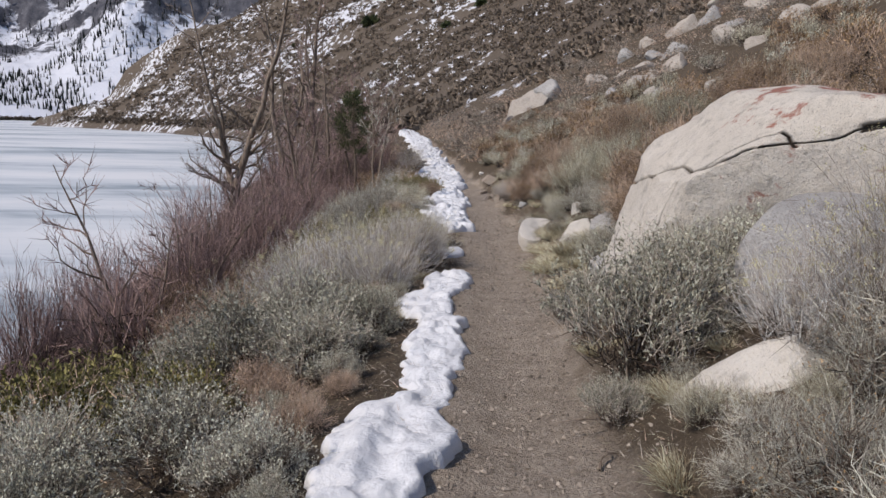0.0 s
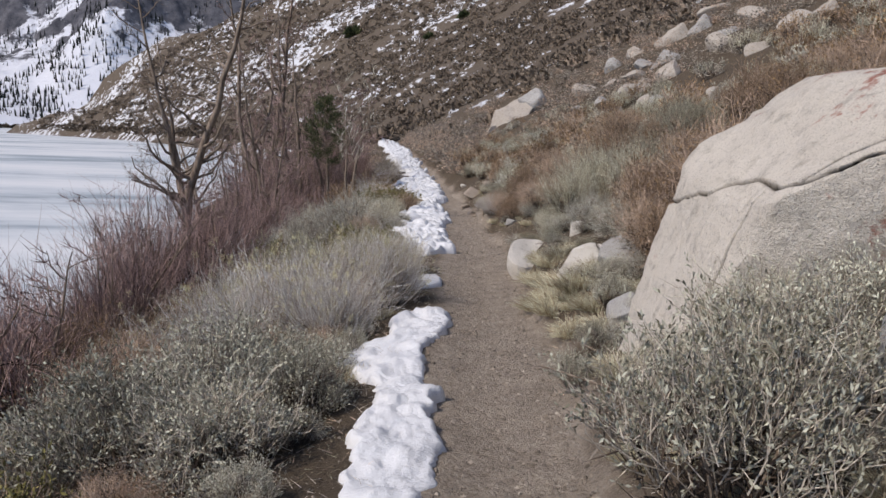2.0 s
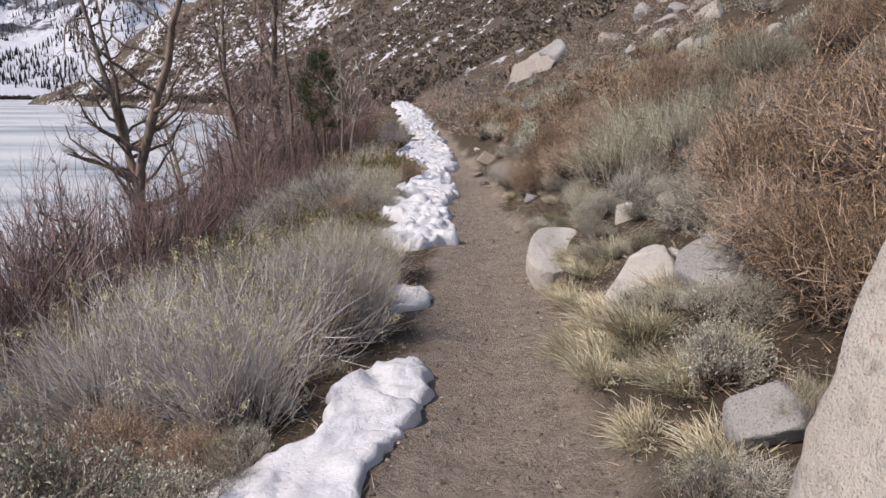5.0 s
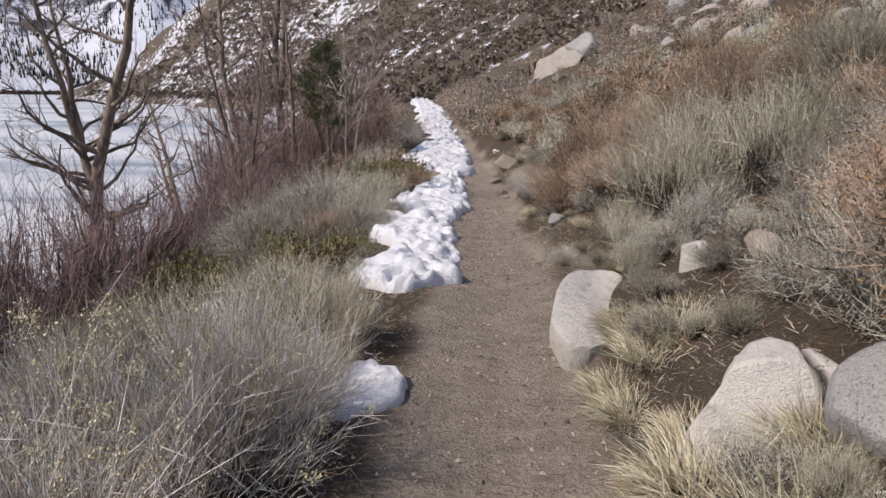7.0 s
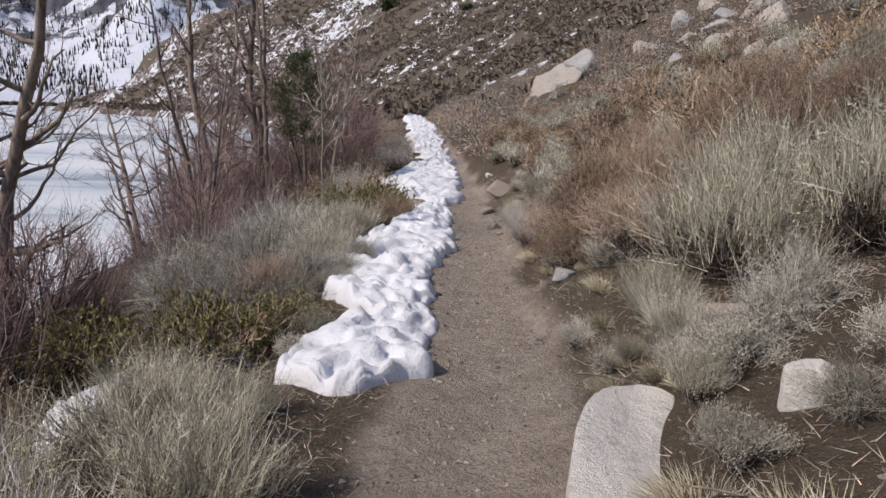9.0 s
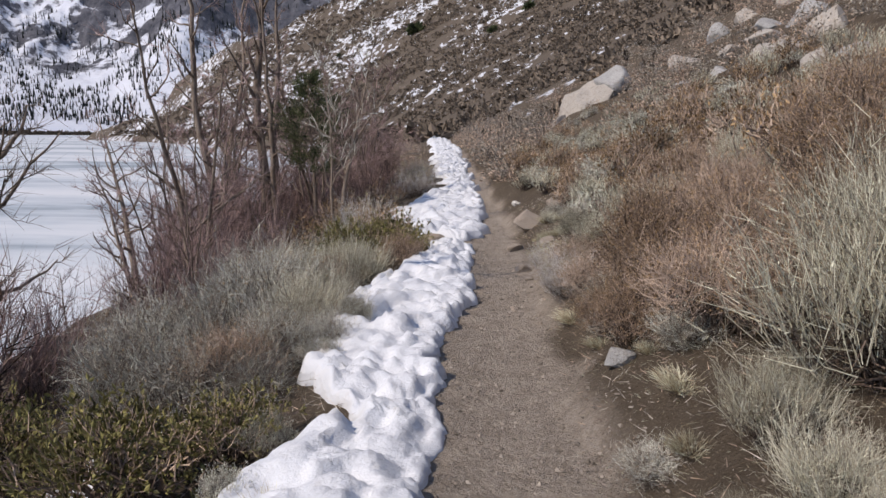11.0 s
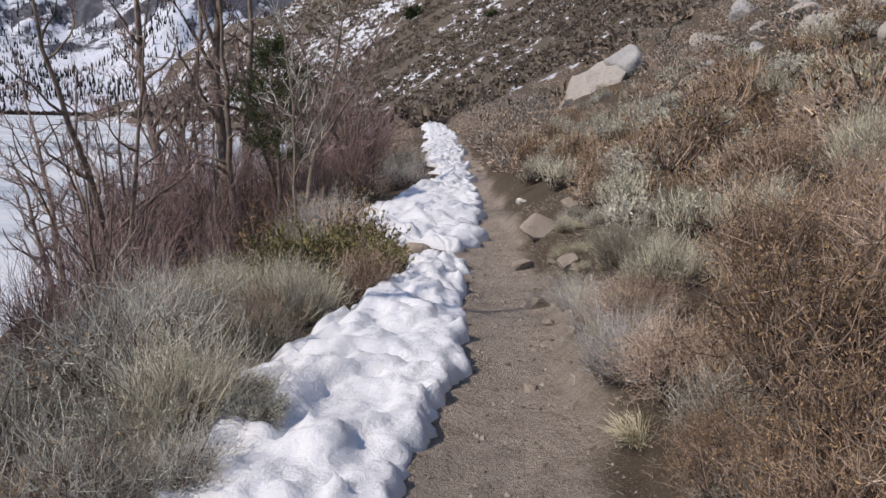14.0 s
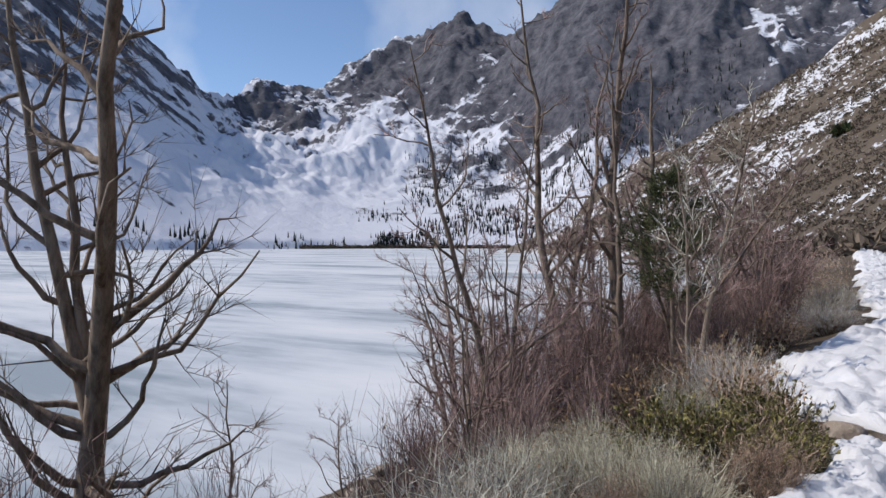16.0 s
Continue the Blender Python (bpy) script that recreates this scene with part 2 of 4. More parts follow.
EARTH, SNOW, ICE, MOUNTAIN = ground_material(), snow_material(), ice_material(), mountain_material()
GRANITE = granite("weathered_granite", (0.47, 0.425, 0.365), (0.74, 0.685, 0.61), 0.85, 0.7)
GREY_GRANITE = granite("grey_granite", (0.30, 0.29, 0.28), (0.50, 0.49, 0.47), 0, 0.9)
PALE_GRANITE = granite("pale_granite", (0.58, 0.54, 0.48), (0.76, 0.72, 0.66), 0, 0.3)
HILL_GRANITE = granite("tan_granite", (0.34, 0.30, 0.26), (0.54, 0.49, 0.43), 0, 0.5)
BROWN_STONE = granite("brown_stone", (0.30, 0.24, 0.19), (0.46, 0.39, 0.32), 0, 0.35)
SAGE_TWIG = plant_material("sage_wood", (0.15, 0.12, 0.095), (0.55, 0.49, 0.41))
SAGE_LEAF = plant_material("sage_leaf", (0.29, 0.265, 0.18), (0.72, 0.665, 0.51))
GREY_TWIG = plant_material("silvery_twigs", (0.25, 0.18, 0.125), (0.77, 0.61, 0.47), 0.15)
RUST_TWIG = plant_material("russet_twigs", (0.10, 0.062, 0.045), (0.56, 0.41, 0.30), 0.35)
RUST_LEAF = plant_material("russet_leaves", (0.13, 0.075, 0.035), (0.42, 0.275, 0.14), 0.2)
STRAW = plant_material("straw", (0.42, 0.285, 0.17), (0.88, 0.66, 0.46), 0.1)
DRY_STEM = plant_material("dry_stems", (0.40, 0.29, 0.205), (0.98, 0.79, 0.61), 0.12)
SEED = plant_material("seed_heads", (0.52, 0.38, 0.20), (0.80, 0.62, 0.37), 0.2)
WILLOW = plant_material("willow_twigs", (0.12, 0.07, 0.068), (0.42, 0.29, 0.26), 0.3)
DEAD = plant_material("dead_twigs", (0.24, 0.165, 0.13), (0.82, 0.645, 0.53), 0.2)
GREEN_LEAF = plant_material("olive_leaf", (0.085, 0.08, 0.028), (0.27, 0.24, 0.09), 0.1, 0.6)
# dead inner wood, its colour kept very dark to carry the bush's inner shade
SHADED_OLD_WOOD = plant_material("shaded_old_wood", (0.05, 0.037, 0.03), (0.15, 0.11, 0.085), 0.1)
NEEDLE = plant_material("pine_needles", (0.02, 0.03, 0.015), (0.10, 0.115, 0.05), 0.1)
SCRUB = plant_material("hillside_scrub", (0.075, 0.06, 0.046), (0.23, 0.18, 0.135), 0.2)
CONIFER = plant_material("far_conifer", (0.02, 0.025, 0.022), (0.06, 0.066, 0.056), 0.0)
BARK = bark_material("grey_bark", (0.12, 0.09, 0.07), (0.36, 0.29, 0.23))
DARK_BARK = bark_material("brown_bark", (0.10, 0.075, 0.06), (0.30, 0.235, 0.185))

# ---- ground, lake, mountains ----
def steps(a, b, first, grow, most):
    out, s = [a], first
    while out[-1] < b:
        out.append(out[-1] + s)
        s = min(s * grow, most)
    return out


ys = np.array([-v for v in steps(0.2, 60, 0.2, 1.2, 8)][::-1] + steps(0.0, 20, 0.09, 1.0, 0.09) + steps(20.1, 540, 0.1, 1.018, 5))
ds = np.array([-v for v in steps(1.65, 60, 0.08, 1.12, 4)][::-1] + list(np.arange(-1.6, 1.55, 0.065)) + steps(1.6, 520, 0.07, 1.05, 5))
YY, DD = np.meshgrid(ys, ds, indexing="ij")
ZZ = land_d(DD, YY)
me = mesh_from("ground", np.stack([centre(YY) + DD, YY, ZZ], -1).reshape(-1, 3).tolist(), grid_faces(len(ys), len(ds)), EARTH)
edge = 0.10 * fbm(YY * 1.6, DD * 1.6, 4, 21)
tread = smooth(0.62, 0.40, np.abs(DD + 0.0) + edge) * (0.35 + 0.65 * smooth(70, 30, YY))
attr = me.attributes.new("trodden", "FLOAT", "POINT")
attr.data.foreach_set("value", tread.reshape(-1))
tagged(new("ground", me), "dusty dirt trail on a brushy hillside above a lake", "ground", kind="structure")

lake = mesh_from("lake", [(-2600, -700, LAKE_Z), (30, -700, LAKE_Z), (30, 2600, LAKE_Z), (-2600, 2600, LAKE_Z)], [(0, 1, 2, 3)], ICE)
tagged(new("water", lake), "frozen lake under grey-white drifted snow and ice", "lake", kind="structure")

# far range: crest elevation (degrees) by bearing left of straight ahead, crest distance, shore distance
CREST_B = [-20, 5, 12, 18, 22, 26, 28.5, 30.5, 33, 35.5, 38, 41, 44, 46.5, 49, 52, 55, 58, 61, 66, 75, 100, 130]
CREST_E = [18, 20, 22, 22, 22, 20.5, 18.0, 16.8, 15.4, 15.6, 15.2, 14.6, 13.2, 11.8, 11.5, 10.9, 11.6, 13.8, 16.4, 19, 21, 20, 14]
CREST_R = [2400, 2400, 2300, 2200, 2200, 2250, 2300, 2400, 2500, 2600, 2700, 2700, 2700, 2600, 2500, 2300, 2000, 1800, 1700, 1600, 1500, 1400, 1400]
FOOT_R = [900, 950, 1000, 1050, 1100, 1100, 1120, 1150, 1150, 1150, 1150, 1150, 1120, 1080, 1020, 960, 900, 840, 800, 760, 700, 600, 500]
bear = np.arange(-14, 112, 0.15)
rad = np.linspace(0, 1.2, 200)
BB, QQ = np.meshgrid(bear, rad, indexing="ij")
foot, crest, elev = np.interp(BB, CREST_B, FOOT_R), np.interp(BB, CREST_B, CREST_R), np.interp(BB, CREST_B, CREST_E)
RR = foot + (crest - foot) * QQ
MX, MY = -np.sin(np.radians(BB)) * RR, np.cos(np.radians(BB)) * RR + 14
top = crest * np.tan(np.radians(elev))
shape = np.where(QQ < 1, 0.45 * QQ + 0.55 * QQ ** 1.7, 1 - (QQ - 1) * 1.3)


def ridged(x, y, octaves, seed):
    total, amp, w = 0, 1.0, 1.0
    for k in range(octaves):
        r = 1 - np.abs(vnoise(x * 2 ** k, y * 2 ** k, seed + 13 * k) * 2 - 1)
        r = r * r * w
        total = total + amp * r
        w, amp = np.clip(r * 1.6, 0, 1), amp * 0.5
    return total / 1.6


wall = smooth(52, 57, BB)
crags = ridged(MX / 420, MY / 420, 6, 41) - 0.45
MZ = LAKE_Z - 3 + top * (shape + smooth(0.03, 0.5, QQ) * (0.17 - 0.11 * wall) * crags) + 26 * smooth(0.1, 0.5, QQ) * fbm(MX / 60, MY / 60, 4, 44, 0.6) * (1 - 0.6 * wall)
MZ = MZ + 9 * smooth(0, 0.03, QQ)
me = mesh_from("mountains", np.stack([MX, MY, MZ], -1).reshape(-1, 3).tolist(), grid_faces(len(bear), len(rad)), MOUNTAIN)
# bare rock: cliffs high up and the dark wall ahead; snow in the gullies and on the scree, with dark streaks down its fall line
EL = np.degrees(np.arctan2(MZ, RR))
rocky = 0.37 + 0.06 * smooth(46, 38, BB) + 0.20 * smooth(7, 12, EL) * smooth(52, 46, BB) + 0.24 * smooth(7, 11, EL) * smooth(31, 27, BB) * smooth(13, 17, BB) + 0.30 * fbm(MX / 170, MY / 170, 6, 57, 0.68)
rocky = rocky - 0.13 * smooth(10.5, 7, EL) * smooth(48, 42, BB) - 0.10 * crags - 0.12 * smooth(9, 5, EL) * smooth(44, 50, BB)
streak = fbm((EL - 0.70 * BB) * 1.5, (EL + BB) * 0.10, 4, 53, 0.6)
rocky = rocky + wall * (0.34 * streak - 0.02 + 0.06 * smooth(10, 15, EL))
attr = me.attributes.new("rocky", "FLOAT", "POINT")
attr.data.foreach_set("value", rocky.reshape(-1))
tagged(new("mountain_range", me), "steep rocky mountains streaked with winter snow", "mountain", kind="structure")

# ---- plants ----
def unit(v):
    return v / np.maximum(np.linalg.norm(v, axis=-1, keepdims=True), 1e-9)


class Soup:
    """Collects spikes and leaves into one mesh."""

    def __init__(self):
        self.v, self.f, self.n = [], [], 0

    def spikes(self, p0, p1, p2, r0, r1):
        """Bent three-sided twigs from p0 by p1 to a point at p2."""
        k = len(p0)
        t = unit(p2 - p0)
        a = unit(np.cross(t, np.array([0.31, 0.52, 0.79])))
        b = np.cross(t, a)
        r0, r1 = np.broadcast_to(np.asarray(r0, float), (k,)), np.broadcast_to(np.asarray(r1, float), (k,))
        vs = []
        for p, r in ((p0, r0), (p1, r1)):
            for j in range(3):
                w = 2.0944 * j
                vs.append(p + (a * math.cos(w) + b * math.sin(w)) * r[:, None])
        vs.append(p2)
        self.v.append(np.stack(vs, 1).reshape(-1, 3))
        base = self.n + 7 * np.arange(k)
        for j in range(3):
            q = (j + 1) % 3
            self.f += np.stack([base + j, base + q, base + 3 + q, base + 3 + j], 1).tolist()
            self.f += np.stack([base + 3 + j, base + 3 + q, base + 6], 1).tolist()
        self.n += 7 * k

    def needles(self, p0, p1, r):
        """Straight fine twigs, three-sided, from p0 to a point at p1."""
        k = len(p0)
        t = unit(p1 - p0)
        a = unit(np.cross(t, np.array([0.31, 0.52, 0.79])))
        b = np.cross(t, a)
        vs = [p0 + (a * math.cos(2.0944 * j) + b * math.sin(2.0944 * j)) * r for j in range(3)] + [p1]
        self.v.append(np.stack(vs, 1).reshape(-1, 3))
        base = self.n + 4 * np.arange(k)
        for j in range(3):
            self.f += np.stack([base + j, base + (j + 1) % 3, base + 3], 1).tolist()
        self.n += 4 * k

    def leaves(self, p, way, length, width, rng):
        """Small folded leaves at p pointing along way."""
        k = len(p)
        way = unit(way)
        side = unit(np.cross(way, rng.normal(size=(k, 3))))
        up = np.cross(side, way)
        length, width = np.broadcast_to(length, (k,))[:, None], np.broadcast_to(width, (k,))[:, None]
        m = p + way * length * 0.5
        vs = np.stack([p, m + side * width * 0.5 + up * width * 0.2, p + way * length, m - side * width * 0.5 + up * width * 0.2], 1)
        self.v.append(vs.reshape(-1, 3))
        base = self.n + 4 * np.arange(k)
        self.f += np.stack([base, base + 1, base + 2], 1).tolist() + np.stack([base, base + 2, base + 3], 1).tolist()
        self.n += 4 * k

    def tube(self, pts, radii, sides=6):
        pts = np.asarray(pts, float)
        k = len(pts)
        t = unit(np.gradient(pts, axis=0))
        a = unit(np.cross(t, np.array([0.9, 0.13, 0.21])))
        b = np.cross(t, a)
        for j in range(sides):
            w = 2 * math.pi * j / sides
            self.v.append(pts + (a * math.cos(w) + b * math.sin(w)) * np.asarray(radii)[:, None])
        for j in range(sides):
            q = (j + 1) % sides
            s0, s1 = self.n + j * k, self.n + q * k
            i = np.arange(k - 1)
            self.f += np.stack([s0 + i, s1 + i, s1 + i + 1, s0 + i + 1], 1).tolist()
        self.n += k * sides

    def mesh(self, name, mat, shade=False):
        return mesh_from(name, np.concatenate(self.v).tolist(), self.f, mat, shade)


def shrub(name, seed, r, h, lobes, shoots, length, thick, stem_mat, shoot_mat, leaf_mat=None, leaves=0, leaf=(0.02, 0.006), fan=0.35, upright=0.5,
          deep=0.35, twigs=2, kink=0.12, leaf_name="foliage", heads=0, mains=None):
    """A bush of several lobes: a woody branch to each, a sheaf of shoots from its upper half, side twigs on the shoots and leaves along both.
    deep: how far down the branch the shoots begin; fan: how widely they part; heads: leaves sit in that many clusters at the shoots' ends."""
    rng = np.random.default_rng(seed)
    ob = new(name)
    k = np.arange(lobes)
    w = k * 2.39996 + rng.uniform(-0.35, 0.35, lobes)
    q = np.sqrt((k + 0.3) / lobes) * rng.uniform(0.85, 1.1, lobes)
    c = np.stack([np.cos(w) * q * r * 0.62, np.sin(w) * q * r * 0.62, h * (0.62 - 0.34 * q * q) * rng.uniform(0.8, 1.15, lobes)], 1)
    root = np.concatenate([c[:, :2] * 0.16 + rng.normal(0, r * 0.03, (lobes, 2)), np.full((lobes, 1), -0.08)], 1)
    knee = root * 0.45 + c * 0.55 + rng.normal(0, 0.05 * r, (lobes, 3))
    for j in range(lobes if mains is None else mains):
        branch = Soup()
        t = np.linspace(0, 1, 6)[:, None]
        pts = root[j] * (1 - t) ** 2 + 2 * knee[j] * t * (1 - t) + c[j] * t * t + rng.normal(0, 0.012 * r, (6, 3)) * (t > 0)
        branch.tube(pts, thick * (4.5 - 2.6 * t[:, 0]), 5)
        part("stem", branch.mesh("stem", stem_mat), ob)
    s = Soup()
    n = lobes * shoots
    pick = np.repeat(k, shoots)
    u = 1 - deep * rng.uniform(0, 1, n)
    a = root[pick] + (c[pick] - root[pick]) * u[:, None] + rng.normal(0, 0.10 * r, (n, 3)) * np.array([1, 1, 0.6])
    a[:, 2] = np.maximum(a[:, 2], -0.03)
    outward = unit(np.concatenate([c[:, :2] / r, np.full((lobes, 1), upright)], 1))[pick]
    way = unit(outward + rng.normal(0, fan, (n, 3)) + np.array([0, 0, 0.15]))
    ln = length * rng.uniform(0.55, 1.15, n) * rng.uniform(0.7, 1.3, lobes)[pick]
    e = a + way * ln[:, None]
    e[:, 2] = np.maximum(e[:, 2], 0.03 * rng.uniform(0.3, 1, n))
    m = (a + e) / 2 + rng.normal(0, kink, (n, 3)) * ln[:, None] + np.array([0, 0, -0.06]) * ln[:, None]
    s.spikes(a, m, e, thick * rng.uniform(0.8, 1.5, n), thick * 0.8)
    nt = int(n * twigs)
    pt = rng.integers(0, n, nt)
    v = rng.uniform(0.25, 0.95, nt)[:, None]
    ta = np.where(v < 0.5, a[pt] + (m[pt] - a[pt]) * v * 2, m[pt] + (e[pt] - m[pt]) * (v * 2 - 1))
    tw = unit(way[pt] + rng.normal(0, 0.42 + fan * 0.4, (nt, 3)))
    te = ta + tw * (ln[pt] * 0.42 * rng.uniform(0.4, 1.3, nt))[:, None]
    te[:, 2] = np.maximum(te[:, 2], 0.005)
    s.needles(ta, te, thick * 0.7)
    # old twigs fill the lobes; their dark colour stands in for shade between shoots
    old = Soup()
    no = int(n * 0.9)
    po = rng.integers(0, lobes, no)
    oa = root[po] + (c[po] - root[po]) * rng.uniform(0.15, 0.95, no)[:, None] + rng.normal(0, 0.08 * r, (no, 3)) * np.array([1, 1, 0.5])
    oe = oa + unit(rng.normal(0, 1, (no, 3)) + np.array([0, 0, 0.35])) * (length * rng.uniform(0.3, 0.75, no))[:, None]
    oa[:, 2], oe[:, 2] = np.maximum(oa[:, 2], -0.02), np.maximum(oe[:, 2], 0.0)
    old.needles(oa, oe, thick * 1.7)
    tagged(part("inner_tangle", old.mesh("inner_tangle", SHADED_OLD_WOOD), ob), kind="stuff")
    tagged(part("shoot_mass", s.mesh("shoot_mass", shoot_mat), ob), kind="stuff")
    if leaves:
        f = Soup()
        if heads:
            at_e = rng.choice(n, heads)
            pk = at_e[rng.integers(0, heads, leaves)]
            at = e[pk] + rng.normal(0, 0.016, (leaves, 3))
            lw = rng.normal(0, 1, (leaves, 3)) + np.array([0, 0, 0.6])
        else:
            pk = rng.integers(0, n + nt, leaves)
            v = rng.uniform(0.3, 1.03, leaves)[:, None]
            p0, p1 = np.concatenate([m, ta]), np.concatenate([e, te])
            at = p0[pk] + (p1[pk] - p0[pk]) * v
            lw = unit(p1 - p0)[pk] + rng.normal(0, 0.5, (leaves, 3))
        sz = rng.uniform(0.55, 1.3, leaves)
        f.leaves(at, lw, leaf[0] * sz, leaf[1] * sz, rng)
        tagged(part(leaf_name, f.mesh(leaf_name, leaf_mat), ob), kind="stuff")
    return ob


def tuft(name, seed, r, h, blades, mat, lean=0.5):
    rng = np.random.default_rng(seed)
    s = Soup()
    w = rng.uniform(0, 2 * math.pi, blades)
    q = np.sqrt(rng.uniform(0, 1, blades))
    root = np.stack([np.cos(w) * q * r * 0.5, np.sin(w) * q * r * 0.5, np.full(blades, -0.03)], 1)
    ln = h * rng.uniform(0.5, 1.1, blades)
    out = np.stack([np.cos(w) * lean * q, np.sin(w) * lean * q, np.ones(blades)], 1) + rng.normal(0, 0.5, (blades, 3))
    out[:, 2] = np.abs(out[:, 2])
    out = unit(out)
    mid = root + out * ln[:, None] * 0.55
    drop = np.stack([out[:, 0] * 0.5, out[:, 1] * 0.5, np.full(blades, -0.35)], 1)
    end = mid + unit(out + drop) * ln[:, None] * 0.5
    end[:, 2] = np.maximum(end[:, 2], 0.01)
    s.spikes(root, mid, end, 0.0019, 0.0015)
    ob = new(name)
    tagged(part("leaf_mass", s.mesh("leaf_mass", mat), ob), kind="stuff")
    return ob


def bare_tree(name, seed, height, girth, mat, twig_mat, lean=(0, 0), forks=1, limbs=16, spread=0.38, first=0.25, twig_thick=0.006, fine=6, rise=0.5, fork_at=0.0, curl=0.22):
    """A leafless tree: tapered trunk or trunks, limbs, branchlets and twigs."""
    rng = np.random.default_rng(seed)
    ob = new(name)
    for k in range(forks):
        trunk = Soup()
        n = 14
        t = np.linspace(0, 1, n)
        hk = height * (1 if k == 0 else rng.uniform(0.7, 0.95))
        off = np.array([0.0, 0.0]) if forks == 1 else rng.normal(0, 0.5, 2)
        wob = np.cumsum(rng.normal(0, 0.028, (n, 2)), 0) * hk * 0.22
        if k == 0:
            first_wob = wob
        if fork_at:
            wob = first_wob + (wob - first_wob) * smooth(fork_at, 1, t)[:, None]
        tt = np.maximum(t - fork_at, 0) ** (1.2 if not fork_at else 0.9)
        pts = np.stack([lean[0] * hk * t ** 1.2 + off[0] * 0.4 * hk * tt + wob[:, 0], lean[1] * hk * t ** 1.2 + off[1] * 0.4 * hk * tt + wob[:, 1], -0.25 + (hk + 0.25) * t], 1)
        gk = girth * (1 if k == 0 else 0.75)
        rad_t = gk * (1 - 0.93 * t ** 0.9) * (1 + 0.5 * np.exp(-t * 22)) + 0.003
        trunk.tube(pts, rad_t, 8)
        stem = part("trunk", trunk.mesh("trunk", mat, True), ob)
        for j in range(limbs):
            limb, twig = Soup(), Soup()
            u = first + (0.98 - first) * (j + rng.uniform(0, 0.8)) / limbs
            p = np.array([np.interp(u, t, pts[:, c]) for c in range(3)])
            r = float(np.interp(u, t, rad_t)) * 0.55
            w = rng.uniform(0, 2 * math.pi)
            ln = hk * spread * (1.1 - u) * rng.uniform(0.5, 1.25) + 0.25
            way = unit(np.array([math.cos(w), math.sin(w), rise * rng.uniform(0.3, 1.6)]))
            m = 8
            lp = [p]
            d = way.copy()
            for _ in range(m - 1):
                d = unit(d + rng.normal(0, curl, 3) + np.array([0, 0, 0.08]))
                lp.append(lp[-1] + d * ln / (m - 1))
            lp = np.array(lp)
            lt = np.linspace(0, 1, m)
            limb.tube(lp, r * (1 - 0.85 * lt) + 0.0025, 5)
            nb = max(3, int(ln * 4.5))
            v = rng.uniform(0.2, 1, nb)
            bp = np.stack([np.interp(v, lt, lp[:, c]) for c in range(3)], 1)
            bw = unit(unit(lp[-1] - lp[0]) + rng.normal(0, 0.6, (nb, 3)) + np.array([0, 0, 0.15]))
            bl = (ln * 0.42 * (1.15 - v) + 0.12) * rng.uniform(0.6, 1.3, nb)
            be = bp + bw * bl[:, None]
            bm_ = (bp + be) / 2 + rng.normal(0, 0.07, (nb, 3)) * bl[:, None]
            twig.spikes(bp, bm_, be, np.maximum(r * 0.3, twig_thick), twig_thick * 0.8)
            nt = nb * fine
            pk = rng.integers(0, nb, nt)
            v = rng.uniform(0.2, 1, nt)[:, None]
            tp = np.where(v < 0.5, bp[pk] + (bm_[pk] - bp[pk]) * v * 2, bm_[pk] + (be[pk] - bm_[pk]) * (v * 2 - 1))
            tw = unit(bw[pk] + rng.normal(0, 0.6, (nt, 3)) + np.array([0, 0, 0.25]))
            tl = rng.uniform(0.08, 0.34, nt)[:, None] * (0.6 + 0.4 * min(ln, 2))
            te = tp + tw * tl
            twig.needles(tp, te, twig_thick * 0.75)
            bough = part("limb", limb.mesh("limb", mat, True), stem)
            spray = tagged(part("twig_spray", twig.mesh("twig_spray", twig_mat), ob), kind="stuff")
    return ob


def pine_tree(name, seed, height, radius, first):
    rng = np.random.default_rng(seed)
    ob = new(name)
    t = np.linspace(0, 1, 10)
    trunk, limb, green = Soup(), Soup(), Soup()
    pts = np.stack([0.05 * np.sin(t * 5), 0.04 * np.cos(t * 4) - 0.04, -0.2 + (height + 0.2) * t], 1)
    trunk.tube(pts, 0.055 * (1 - 0.9 * t) + 0.004, 7)
    for j in range(70):
        u = first + (1 - first) * (j + rng.uniform()) / 70
        w = rng.uniform(0, 2 * math.pi)
        prof = math.sin(min(1, (1.04 - u) / (1 - first)) * 2.3) * rng.uniform(0.6, 1.15)
        p = np.array([np.interp(u, t, pts[:, c]) for c in range(3)])
        ln = radius * max(prof, 0.18)
        e = p + np.array([math.cos(w) * ln, math.sin(w) * ln, ln * rng.uniform(0.15, 0.7)])
        m = (p + e) / 2 - np.array([0, 0, ln * 0.08])
        limb.spikes(p[None], m[None], e[None], 0.012, 0.008)
        k = 75
        v = rng.uniform(0.35, 1.05, k)[:, None]
        at = p + (e - p) * v + rng.normal(0, 0.05, (k, 3))
        green.leaves(at, (e - p) / ln + rng.normal(0, 0.75, (k, 3)) + np.array([0, 0, 0.35]), rng.uniform(0.10, 0.2, k), 0.014, rng)
    part("trunk", trunk.mesh("trunk", DARK_BARK, True), ob)
    tagged(part("branching", limb.mesh("branching", DARK_BARK), ob), kind="stuff")
    tagged(part("crown", green.mesh("crown", NEEDLE), ob), kind="stuff")
    return ob


